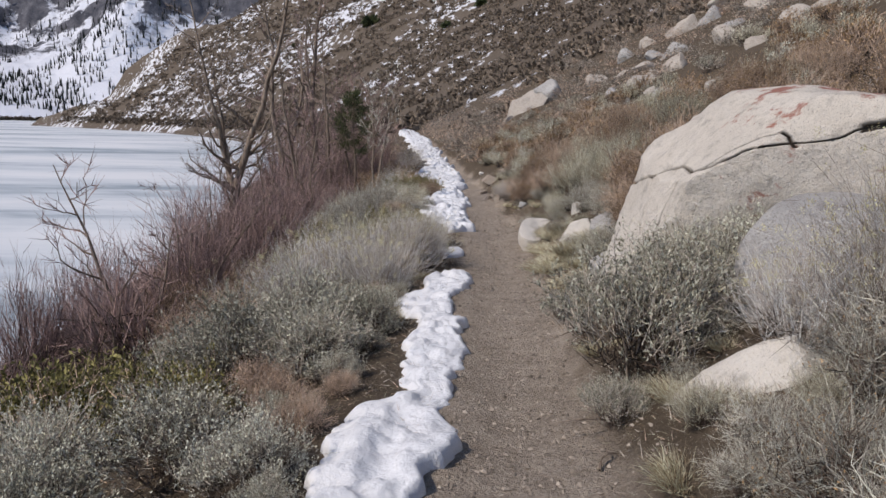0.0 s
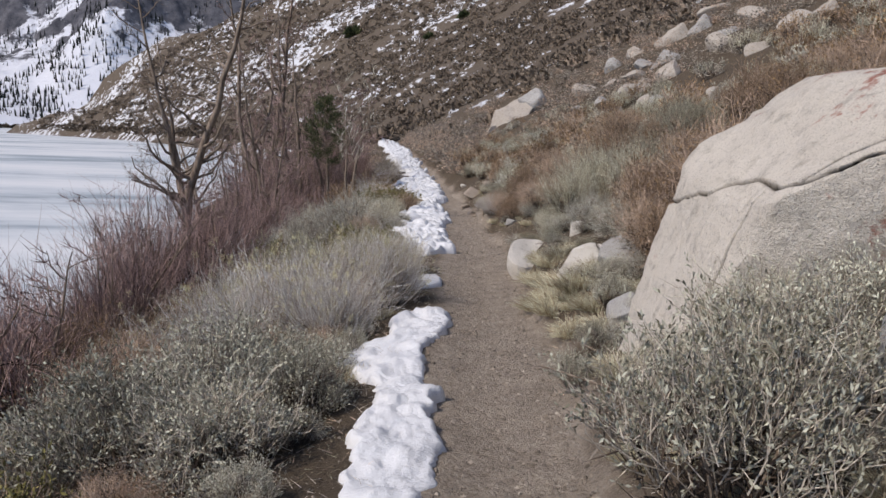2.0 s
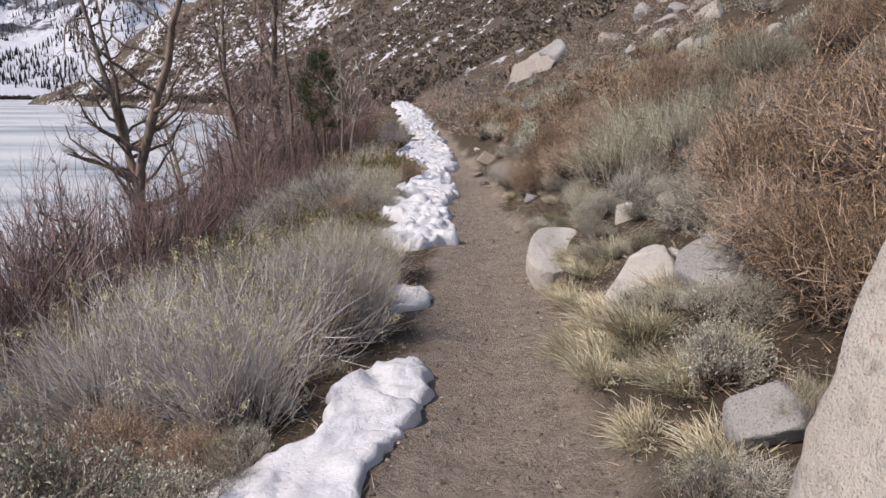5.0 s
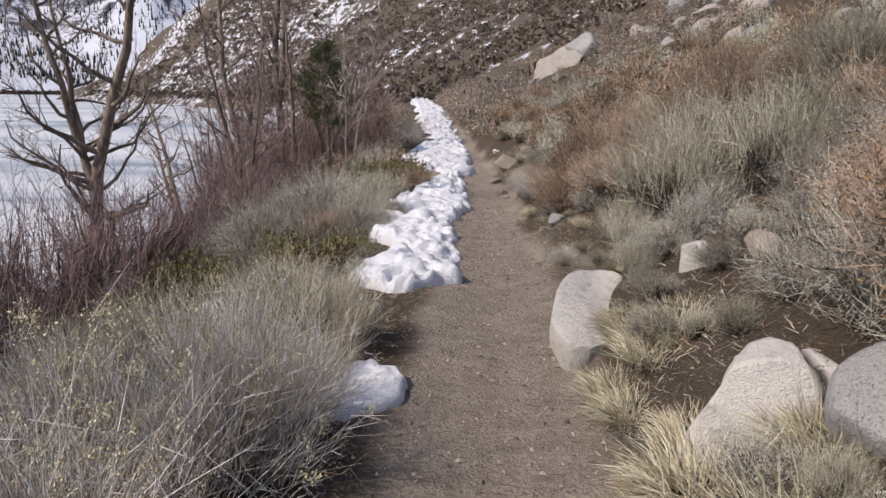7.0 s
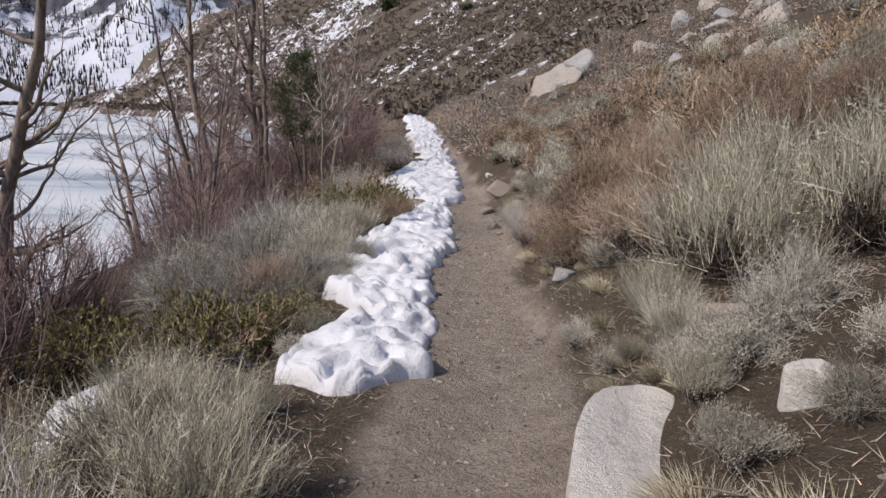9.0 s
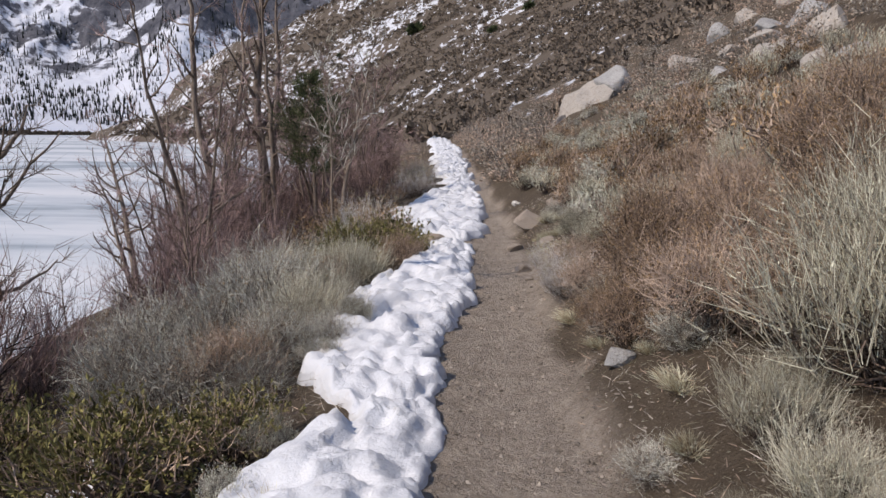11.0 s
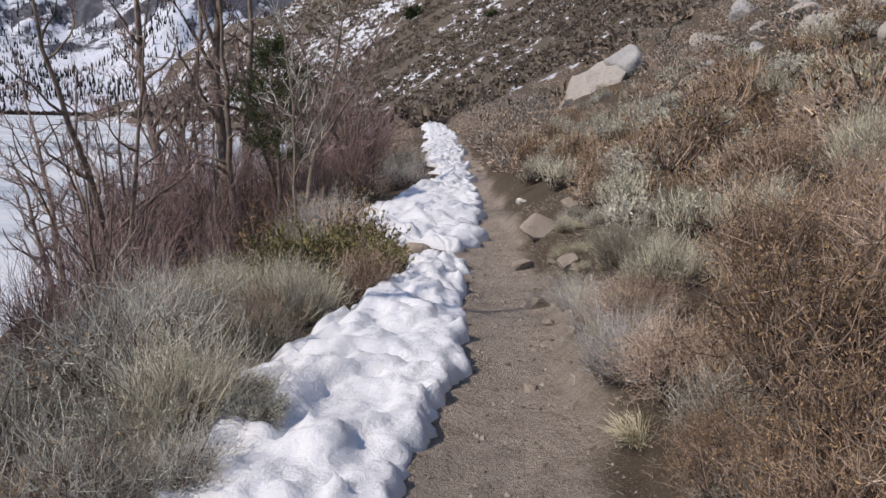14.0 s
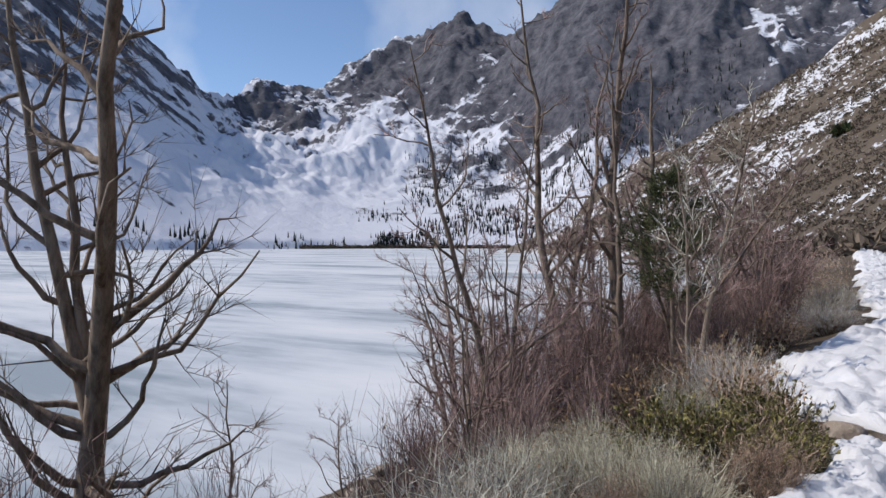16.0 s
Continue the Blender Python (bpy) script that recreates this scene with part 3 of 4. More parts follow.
# ---- stones ----
def rock(name, seed, size, mat, cuts=11, rough=0.10, sub=4, cracks=(), faces=()):
    """A boulder: a rounded block cut by flat faces, roughened, with cracks sunk along planes."""
    rng = np.random.default_rng(seed)
    bm = bmesh.new()
    bmesh.ops.create_icosphere(bm, subdivisions=sub, radius=1)
    planes = []
    for _ in range(cuts):
        nrm = unit(rng.normal(size=3) + np.array([0, 0, 0.25]))
        planes.append((Vector(nrm), rng.uniform(0.42, 0.78)))
    off = Vector(rng.uniform(-50, 50, 3))
    sx, sy, sz = size
    for v in bm.verts:
        p = v.co.copy()
        for nrm, dist in planes:
            over = p.dot(nrm) - dist
            if over > 0:
                p -= nrm * over * 0.94
        w = Vector((p.x * sx, p.y * sy, p.z * sz))
        k = noise.fractal(w * 1.1 + off, 1.0, 2.0, 5) * rough * 0.8 + noise.noise(p * 1.3 + off) * rough
        p += v.co.normalized() * k
        w = Vector((p.x * sx, p.y * sy, p.z * sz))
        for nrm, at in faces:
            over = (w - at).dot(nrm)
            if over > 0:
                w -= nrm * (over - 0.10 * (1 - math.exp(-over * 3)) - 0.35 * rough * noise.fractal(w * 1.6 + off, 1.0, 2.0, 5))
        v.co = w

    def away(w, cn, cd):
        return w.dot(cn) - cd + noise.noise(w * 1.7 + off) * 0.08 + noise.noise(w * 6 + off) * 0.025

    sunk, split = {}, []
    for cn, cd, depth, width, cut_n, cut_d in cracks:
        for reach in (0.12, 0.05):
            edges = [e for e in bm.edges if min(abs(away(v.co, cn, cd)) for v in e.verts) < reach and e.verts[0].co.dot(cut_n) > cut_d]
            bmesh.ops.subdivide_edges(bm, edges=edges, cuts=1, use_grid_fill=True)
    bm.normal_update()
    for v in bm.verts:
        deep = 0.0
        for cn, cd, depth, width, cut_n, cut_d in cracks:
            if v.co.dot(cut_n) > cut_d:
                deep = max(deep, depth * math.exp(-(away(v.co, cn, cd) / width) ** 2))
        split.append(min(deep / 0.03, 1.0))
        if deep > 0.001:
            sunk[v] = v.co - v.normal * deep
    for v, c in sunk.items():
        v.co = c
    me = bpy.data.meshes.new(name)
    bm.to_mesh(me)
    bm.free()
    if cracks:
        me.attributes.new("crack", "FLOAT", "POINT").data.foreach_set("value", split)
        stain = me.attributes.new("lichen", "FLOAT", "POINT")
        stain.data.foreach_set("value", [float(smooth(-0.5, 0.9, v.co.x / sx + 0.5 * v.co.z / sz) - 0.35) for v in me.vertices])
    me.materials.append(mat)
    me.polygons.foreach_set("use_smooth", [True] * len(me.polygons))
    if cuts > 9:
        me.set_sharp_from_angle(angle=radians(18))
    return me


def put_rock(x, y, size, seed, mat, label, sink=0.3, turn=0.0, name="rock", z=None, tip=0.0, lean=0.0, cuts=15, rough=0.10, sub=3, cracks=(), faces=()):
    ob = new(name, rock(name, seed, size, mat, cuts, rough, sub, cracks, faces))
    zz = land(x, y) + size[2] * (1 - 2 * sink) if z is None else z
    ob.matrix_basis = pose(x, y, zz, tip, lean, turn)
    return tagged(ob, label, "boulder" if max(size) > 0.35 else "rock")

# ---- snow left along the trail ----
def snow_patch(rows, seed, thick, label, name="snow_patch", step=0.035, across=40, wob=0.11):
    """A lying patch of old snow: rows of (y, left, right) give its rim; lumpy top, rounded undercut rim."""
    rows = np.array(rows, float)
    y0, y1 = rows[0, 0], rows[-1, 0]
    n = max(16, int((y1 - y0) / step))
    y = np.linspace(y0, y1, n)
    lft, rgt = np.interp(y, rows[:, 0], rows[:, 1]), np.interp(y, rows[:, 0], rows[:, 2])
    lft = lft + wob * 1.5 * fbm(y * 1.5, y * 0 + seed, 5, seed, 0.65)
    rgt = rgt + wob * fbm(y * 2.1, y * 0 + seed + 5, 5, seed + 1, 0.65)
    close = np.minimum(smooth(0, 0.25, y - y0), smooth(0, 0.25, y1 - y))
    midx = (lft + rgt) / 2
    lft, rgt = midx + (lft - midx) * (0.3 + 0.7 * np.sqrt(close)), midx + (rgt - midx) * (0.3 + 0.7 * np.sqrt(close))
    u = np.linspace(0, 1, across)
    u = 0.5 - 0.5 * np.cos(u * math.pi) * (1 - 0.35 * np.sin(u * math.pi))
    U, Y = np.meshgrid(u, y, indexing="xy")
    X = lft[:, None] + (rgt - lft)[:, None] * U
    rim = np.minimum(np.minimum(X - lft[:, None], rgt[:, None] - X), np.minimum(Y - y0, y1 - Y))
    Y = Y + 0.07 * fbm(X * 3, Y * 3, 3, seed + 9)
    g = land_d(X - centre(Y), Y)
    body = np.clip(np.maximum(rim, 0) / (thick * 0.8), 0, 1)
    body = np.sqrt(1 - (1 - body) ** 2)
    cups = np.abs(fbm(X * 3.3, Y * 2.7, 2, seed + 4))
    lump = 1.15 + 0.45 * fbm(X * 1.4, Y * 1.4, 3, seed + 3) - 0.95 * np.sqrt(np.maximum(0.5 - cups, 0)) + 0.25 * fbm(X * 7, Y * 7, 3, seed + 7) + 0.2 * fbm(X * 14, Y * 14, 3, seed + 6, 0.65)
    Z = g - 0.02 + (thick * np.maximum(lump, 0.2) + 0.02) * body
    me = mesh_from(name, np.stack([X, Y, Z], -1).reshape(-1, 3).tolist(), grid_faces(n, across), SNOW)
    low = bmesh.new()
    low.from_mesh(me)
    rim_edges = [e for e in low.edges if e.is_boundary]
    for v in bmesh.ops.extrude_edge_only(low, edges=rim_edges)["geom"]:
        if isinstance(v, bmesh.types.BMVert):
            v.co.z -= 0.10
    low.to_mesh(me)
    low.free()
    return tagged(new(name, me), label, "snow")


snow_patch([(1.6, -0.5, -0.1), (3.3, -0.52, 0.1), (4.2, -0.5, 0.12), (4.6, -0.32, 0.14), (5.5, -0.30, 0.12), (6.0, -0.38, 0.11), (6.4, -0.3, 0.12), (7.0, -0.53, 0.06), (7.5, -0.66, 0.03), (7.9, -0.4, 0.08), (8.5, -0.24, 0.2), (8.9, -0.05, 0.2)],
           1, 0.062, "strip of melting white snow beside the dirt trail")
snow_patch([(9.95, -0.35, -0.12), (10.25, -0.4, 0.04), (10.6, -0.42, 0.0), (10.8, -0.35, -0.12)], 2, 0.055, "small melting snow lump under a bush")
snow_patch([(12.45, -0.75, -0.15), (12.8, -0.95, 0.04), (13.4, -0.9, 0.06), (14.0, -0.62, 0.02), (15.0, -1.0, -0.12), (15.7, -1.2, -0.15), (16.5, -1.36, -0.13), (17.2, -1.36, -0.1), (18.3, -1.1, -0.17), (19.6, -0.98, -0.32), (21.0, -0.9, -0.45)],
           3, 0.11, "long strip of lumpy melting snow covering half the trail")
snow_patch([(21.6, -1.1, -0.48), (22.3, -1.6, -0.45), (23.6, -2.4, -0.5), (25.2, -2.85, -0.62), (27, -2.4, -0.85), (30, -2.0, -1.15), (33, -2.4, -1.5), (40, -3.6, -2.4), (50, -5.0, -3.7), (57, -6.2, -4.9), (65, -7.6, -6.3)],
           4, 0.13, "long strip of snow running up the trail", step=0.1, across=36, wob=0.26)
put_rock(-1.05, 21.25, (0.2, 0.15, 0.12), 46, BROWN_STONE, "dark rock in the gap between the snow strips", sink=0.42, cuts=9, sub=4)
snow_patch([(12.5, -2.35, -1.95), (13.1, -2.6, -1.7), (13.9, -2.5, -1.75)], 5, 0.2, "snow patch among the sagebrush")
snow_patch([(24.6, -4.3, -3.6), (25.6, -4.6, -3.4), (27.0, -4.5, -3.5)], 6, 0.14, "snow patch below the trail under a young pine")

# ---- boulders and stones ----
CR = Vector
MID = CR((2.75, 6.1, 0.8))
put_rock(MID.x, MID.y, (1.75, 1.75, 1.5), 5, GRANITE, "big rounded pale granite boulder with cracks and red lichen", z=MID.z, cuts=3, rough=0.10, sub=6, name="boulder",
         faces=((CR((-0.95, -0.06, 0.31)).normalized(), CR((1.47, 5.5, 0.7)) - MID), (CR((-0.64, -0.10, 0.76)).normalized(), CR((1.56, 5.7, 1.34)) - MID), (CR((0.08, -0.05, 1)).normalized(), CR((2.6, 5.9, 2.05)) - MID),
                (CR((-0.25, -0.95, 0.2)).normalized(), CR((2.0, 4.75, 1.0)) - MID), (CR((-0.5, 0.86, 0.1)).normalized(), CR((1.5, 6.8, 0.8)) - MID)),
         cracks=((CR((-0.25, 0.10, 0.96)).normalized(), 0.88, 0.05, 0.005, CR((0, 0, 1)), -9), (CR((0.1, 1.0, 0.16)).normalized(), -0.42, 0.04, 0.004, CR((0.25, -0.10, -0.96)), -0.86),
                 (CR((0.55, 0.83, 0.0)).normalized(), -1.08, 0.05, 0.005, CR((-0.25, 0.10, 0.96)), 0.88)))
put_rock(2.62, 4.5, (0.85, 0.65, 0.78), 18, GREY_GRANITE, "grey speckled granite boulder beside the big boulder", z=0.95, sub=5, rough=0.09, cuts=6, lean=-18, name="boulder")
put_rock(1.55, 3.78, (0.85, 0.42, 0.46), 11, PALE_GRANITE, "pale granite slab sloping towards the trail", z=0.36, lean=-34, turn=-28, cuts=9, sub=5, name="boulder")
put_rock(1.1, 11.42, (0.25, 0.7, 0.42), 14, PALE_GRANITE, "smooth whitish granite rock at the trail's edge", z=0.13, turn=-17, lean=-16, cuts=10, sub=5, rough=0.10, name="boulder")
put_rock(1.62, 9.4, (0.64, 0.68, 0.58), 17, PALE_GRANITE, "pale cracked granite boulder under a russet bush", z=0.13, turn=20, sub=5, name="boulder",
         cracks=((CR((0.8, -0.4, 0.3)).normalized(), 0.1, 0.03, 0.012, CR((0, 0, 1)), -9),))
put_rock(1.74, 8.95, (0.24, 0.28, 0.24), 22, GREY_GRANITE, "grey rock in dry grass", sink=0.4, cuts=8, sub=4)
put_rock(1.42, 7.22, (0.14, 0.2, 0.15), 21, GREY_GRANITE, "grey rock leaning against the big boulder", sink=0.38, cuts=6, rough=0.12, sub=4)
put_rock(2.25, 11.6, (0.48, 0.24, 0.11), 23, PALE_GRANITE, "flat pale granite slab lying on rocks", z=0.54, turn=10, lean=-8, sub=4)
put_rock(2.35, 11.65, (0.2, 0.15, 0.13), 24, GREY_GRANITE, "grey rock under a granite slab", z=0.38)
put_rock(1.66, 11.3, (0.24, 0.16, 0.17), 125, PALE_GRANITE, "broken whitish rock beside the trail", sink=0.5)
put_rock(1.95, 11.0, (0.15, 0.13, 0.12), 26, BROWN_STONE, "pinkish broken rock in twigs", sink=0.3)
put_rock(1.72, 12.3, (0.28, 0.16, 0.09), 27, BROWN_STONE, "flat stone with a rusty orange stain", sink=0.2)
put_rock(0.98, 14.4, (0.13, 0.09, 0.08), 29, GREY_GRANITE, "small grey stone beside the trail", sink=0.25)
for k, (x, y, s, mt) in enumerate(((0.33, 19.0, 0.15, BROWN_STONE), (0.42, 22.0, 0.36, BROWN_STONE), (0.2, 20.8, 0.2, BROWN_STONE), (0.62, 19.8, 0.22, BROWN_STONE), (0.75, 22.6, 0.2, BROWN_STONE),
                                   (1.0, 23.0, 0.25, BROWN_STONE), (0.62, 17.9, 0.2, BROWN_STONE), (0.85, 17.2, 0.2, BROWN_STONE), (1.1, 24.0, 0.3, BROWN_STONE), (0.1, 24.6, 0.15, PALE_GRANITE), (1.6, 24.6, 0.35, GREY_GRANITE), (0.42, 18.4, 0.09, BROWN_STONE), (0.3, 17.0, 0.07, BROWN_STONE), (0.5, 20.5, 0.1, BROWN_STONE))):
    put_rock(x, y, (s, s * 0.7, s * 0.55), 60 + k, mt, "weathered brown stone on the bank above the trail" if s < 0.3 else "tan angular boulder on the bank", sink=0.3, turn=k * 37)
put_rock(2.35, 40.6, (1.25, 1.1, 2.0), 32, HILL_GRANITE, "tall leaning pale granite outcrop on the hillside", z=2.4, lean=27, cuts=7, rough=0.12, sub=5, name="boulder")
put_rock(3.2, 41.0, (0.85, 0.9, 0.75), 35, GREY_GRANITE, "dark grey cap of the granite outcrop", z=3.6, cuts=7, sub=4, name="boulder")
put_rock(1.25, 40, (0.5, 0.6, 0.8), 33, HILL_GRANITE, "pale boulder at the foot of the outcrop", z=1.7, sub=4, lean=20, cuts=8, name="boulder")
hill = np.random.default_rng(7)
for x, y, s in ((10.2, 41.0, 1.3), (11.3, 40.2, 1.1), (10.5, 33.5, 0.7), (8.8, 25.2, 0.7), (5.7, 24.6, 0.7), (6.4, 35.2, 0.8), (5.9, 40.3, 0.8), (10.5, 27.0, 1.0), (11.6, 27.6, 0.9), (6.1, 28.9, 1.1), (7.3, 29.4, 0.9), (5.4, 22.8, 0.75), (5.9, 18.4, 0.75), (6.7, 18.8, 0.6), (5.5, 22.2, 0.5), (6.6, 30.6, 0.7), (3.5, 17.3, 0.4),
                (7.0, 33.4, 0.8), (8.2, 33.9, 0.9), (5.4, 37.6, 0.7), (6.2, 20.9, 0.5), (9.6, 31.5, 0.9), (4.6, 33.0, 0.5), (5.2, 31.0, 0.45), (8.0, 37.0, 0.8), (9.1, 44.0, 1.0), (13.0, 44.0, 1.3), (12.4, 36.0, 1.0), (7.6, 42.5, 0.8), (4.0, 28.0, 0.4), (4.8, 26.2, 0.4)):
    put_rock(x, y, (s * 0.82, s * hill.uniform(0.5, 0.9), s * hill.uniform(0.4, 0.75)), int(x * 10 + y), GREY_GRANITE if hill.uniform() < 0.35 else HILL_GRANITE, "weathered pale granite boulder among hillside brush", sink=0.5, turn=hill.uniform(0, 360), name="boulder", sub=4, cuts=9)
for x, y, s in ((-11.9, 27.5, 0.35), (-12.5, 28.4, 0.3), (-12.0, 28.9, 0.22), (-11.2, 26.6, 0.4), (-10.6, 25.2, 0.3), (-10.9, 26.0, 0.2), (-9.9, 24.2, 0.25)):
    put_rock(x, y, (s, s * 0.8, s * 0.6), int(-x * 10 + y), BROWN_STONE, "brown rock on the lake shore", sink=0.3)

# ---- plants ----
def scatter(protos, spots, tag, rng, scale=(0.8, 1.2)):
    label, category, group = tag
    for x, y, *s in spots:
        ob = protos[int(rng.integers(0, len(protos)))]
        f = s[0] if s else rng.uniform(*scale)
        m = pose(x, y, land(x, y), rng.uniform(-6, 6), rng.uniform(-6, 6), rng.uniform(0, 360)) @ Matrix.Diagonal((f, f, f * rng.uniform(0.95, 1.25), 1))
        tagged(copy_thing(ob, m), label, category, group)


def retire(protos):
    for ob in protos:
        for c in (*ob.children_recursive, ob):
            bpy.data.objects.remove(c)


rng = np.random.default_rng(3)
SAGE = [shrub("sagebrush", 100 + k, 0.55, 0.58, 11, 62, 0.20, 0.0019, BARK, SAGE_TWIG, SAGE_LEAF, 7600, (0.018, 0.0075), 0.45, 0.75, 0.3, 2.4) for k in range(4)]
RUST = [shrub("bitterbrush", 110 + k, 0.8, 0.92, 16, 64, 0.28, 0.0024, DARK_BARK, RUST_TWIG, RUST_LEAF, 5200, (0.018, 0.008), 0.6, 0.6, 0.42, 4.0, 0.2) for k in range(4)]
TAN = [shrub("rabbitbrush", 120 + k, 0.6, 0.5, 9, 120, 0.46, 0.0019, BARK, DRY_STEM, SEED, 4200, (0.011, 0.0055), 0.36, 0.85, 0.85, 2.0, 0.07, "seed_fluff", 150) for k in range(4)]
GREY = [shrub("grey_brush", 130 + k, 0.6, 0.52, 11, 95, 0.30, 0.0019, BARK, GREY_TWIG, GREY_TWIG, 1000, (0.018, 0.005), 0.36, 0.85, 0.5, 2.6, 0.09) for k in range(4)]
BARE = [shrub("bare_bush", 140 + k, 0.6, 0.55, 10, 70, 0.32, 0.0019, BARK, DEAD, RUST_LEAF, 500, (0.016, 0.008), 0.7, 0.35, 0.7, 3.0, 0.15) for k in range(3)]
WILL = [shrub("willow_bush", 150 + k, 0.8, 1.15, 9, 17, 0.75, 0.0044, DARK_BARK, WILLOW, None, 0, fan=0.22, upright=1.1, deep=0.6, twigs=3.0, kink=0.06) for k in range(3)]
THICKET = [shrub("willow_bush", 155 + k, 1.25, 2.3, 12, 14, 1.15, 0.0055, DARK_BARK, WILLOW, None, 0, fan=0.30, upright=1.0, deep=0.75, twigs=4.0, kink=0.07) for k in range(3)]
GREEN = [shrub("olive_shrub", 160 + k, 0.5, 0.42, 9, 34, 0.17, 0.003, DARK_BARK, RUST_TWIG, GREEN_LEAF, 3600, (0.026, 0.012), 0.5, 0.6, 0.4, 1.6) for k in range(3)]
GRASS = [tuft("grass_tuft", 170 + k, 0.3, 0.17, 550, STRAW, 1.4) for k in range(2)]
FAR_RUST = [shrub("bitterbrush", 180 + k, 0.8, 0.75, 11, 16, 0.32, 0.007, DARK_BARK, RUST_TWIG, RUST_LEAF, 800, (0.05, 0.022), 0.5, 0.6, 0.5, 2.0, mains=1) for k in range(3)]
FAR_GREY = [shrub("grey_brush", 184 + k, 0.65, 0.5, 8, 24, 0.30, 0.006, BARK, GREY_TWIG, GREY_TWIG, 420, (0.05, 0.016), 0.28, 0.9, 0.5, 1.2, mains=1) for k in range(3)]
FAR_SAGE = [shrub("sagebrush", 188 + k, 0.6, 0.5, 9, 14, 0.2, 0.0065, BARK, SAGE_TWIG, SAGE_LEAF, 760, (0.048, 0.018), 0.45, 0.7, 0.3, 1.5, mains=1) for k in range(3)]
T_SAGE = ("grey-green sagebrush with dry woody stems", "bush", "sagebrush")
T_RUST = ("russet-brown bitterbrush with few dry leaves", "bush", "bitterbrush")
T_TAN = ("dry tan rabbitbrush with pale seed heads", "bush", "rabbitbrush")
T_GREY = ("grey dry twiggy brush on the slope", "bush", "grey brush")
T_BARE = ("tangle of bare pinkish-grey twigs", "bush", "bare bushes")
T_WILL = ("leafless reddish-purple willow by the lake", "bush", "willow thicket")
T_GREEN = ("low olive-green leafy shrub below the trail", "shrub", "olive shrubs")
T_GRASS = ("tuft of straw-coloured dry grass", "grass", "dry grass tufts")

# left bank, from the start of the walk onward
scatter(SAGE, [(-1.25, 3.75, 1.0), (-0.75, 3.3, 0.65), (-2.2, 4.1, 0.95), (-1.75, 3.2, 0.9), (-2.15, 5.1, 0.85), (-1.5, 5.7, 1.4), (-0.95, 5.5, 1.15), (-1.3, 6.45, 1.35), (-0.75, 6.3, 0.85), (-2.15, 6.3, 1.25), (-1.95, 2.6, 0.9), (-1.15, 2.5, 0.8), (-2.8, 3.2, 1.0), (-0.66, 5.0, 0.42), (-0.72, 7.1, 0.65), (-1.2, 7.25, 0.95), (-1.9, 7.3, 1.1), (-0.62, 5.85, 0.4), (-2.9, 5.6, 1.0), (-0.65, 10.5, 0.5),
               (1.22, 4.5, 1.3), (1.62, 4.95, 1.15), (1.02, 4.05, 0.5), (2.05, 5.0, 0.9), (1.3, 5.15, 0.75), (0.98, 6.5, 0.42), (1.15, 6.95, 0.4), (1.5, 11.75, 0.5), (1.32, 11.05, 0.4), (1.95, 11.3, 0.4), (1.4, 7.75, 0.5), (1.55, 8.35, 0.45)], T_SAGE, rng)
scatter(GREEN, [(-2.6, 4.7, 1.7), (-3.2, 4.6, 1.9), (-1.75, 4.75, 1.2), (-2.8, 5.6, 1.6), (-3.7, 5.2, 1.8), (-3.3, 3.8, 1.6), (-1.5, 4.55, 0.8), (-1.5, 13.45, 1.35), (-1.1, 13.75, 0.9), (-3.0, 14.3, 1.4), (-2.0, 14.0, 0.9), (-3.6, 14.9, 1.3), (-1.35, 19.5, 1.4), (-1.9, 19.7, 1.5), (-1.5, 20.3, 1.2), (-3.3, 7.6, 1.2)], T_GREEN, rng)
scatter(TAN, [(-1.05, 8.85, 1.2), (-0.62, 9.4, 0.95), (-1.6, 8.9, 1.25), (-1.25, 9.6, 1.2), (-0.52, 9.95, 0.7), (-2.1, 9.2, 1.2), (-0.85, 8.25, 0.8), (-1.9, 9.9, 1.0), (-2.6, 9.0, 1.1), (-0.95, 10.3, 0.8), (1.85, 3.85, 0.75), (2.15, 3.6, 0.8), (2.5, 3.8, 0.9), (-2.3, 22.5, 1.0), (-2.7, 30, 1.1), (-3.2, 33, 1.1), (0.7, 17.6, 0.5), (0.78, 16.6, 0.5), (0.62, 18.3, 0.4)], T_TAN, rng)
scatter(GREY, [(-0.6, 11.05, 0.8), (-1.05, 11.6, 1.05), (-0.55, 10.55, 0.5), (-1.6, 11.1, 1.1), (-1.25, 12.2, 0.75), (-0.85, 12.05, 0.6), (-2.3, 11.1, 1.0), (-2.9, 12.4, 1.1), (-1.4, 16.0, 0.9), (-1.6, 17.3, 0.9), (-1.55, 18.5, 0.85), (-1.95, 18.9, 1.0), (-2.6, 19.6, 1.1), (-3.3, 19.6, 1.2), (-2.3, 21.0, 1.0), (-3.3, 20.9, 1.1), (-1.9, 21.3, 0.7),
              (1.98, 13.4, 1.2), (2.65, 13.0, 1.3), (1.45, 13.2, 0.5), (2.3, 13.9, 1.3), (3.1, 13.4, 1.3), (1.45, 12.55, 0.5), (3.3, 17.5, 1.3), (4.3, 16.6, 1.4), (3.9, 14.6, 1.2), (2.45, 17.2, 0.9), (2.6, 18.3, 0.9), (1.7, 5.35, 1.0), (2.3, 10.7, 0.6), (1.15, 17.6, 0.7), (1.0, 18.6, 0.6), (1.75, 17.9, 0.8), (1.55, 19.1, 0.7), (1.2, 21.0, 0.7), (1.7, 22.0, 0.8)], T_GREY, rng)
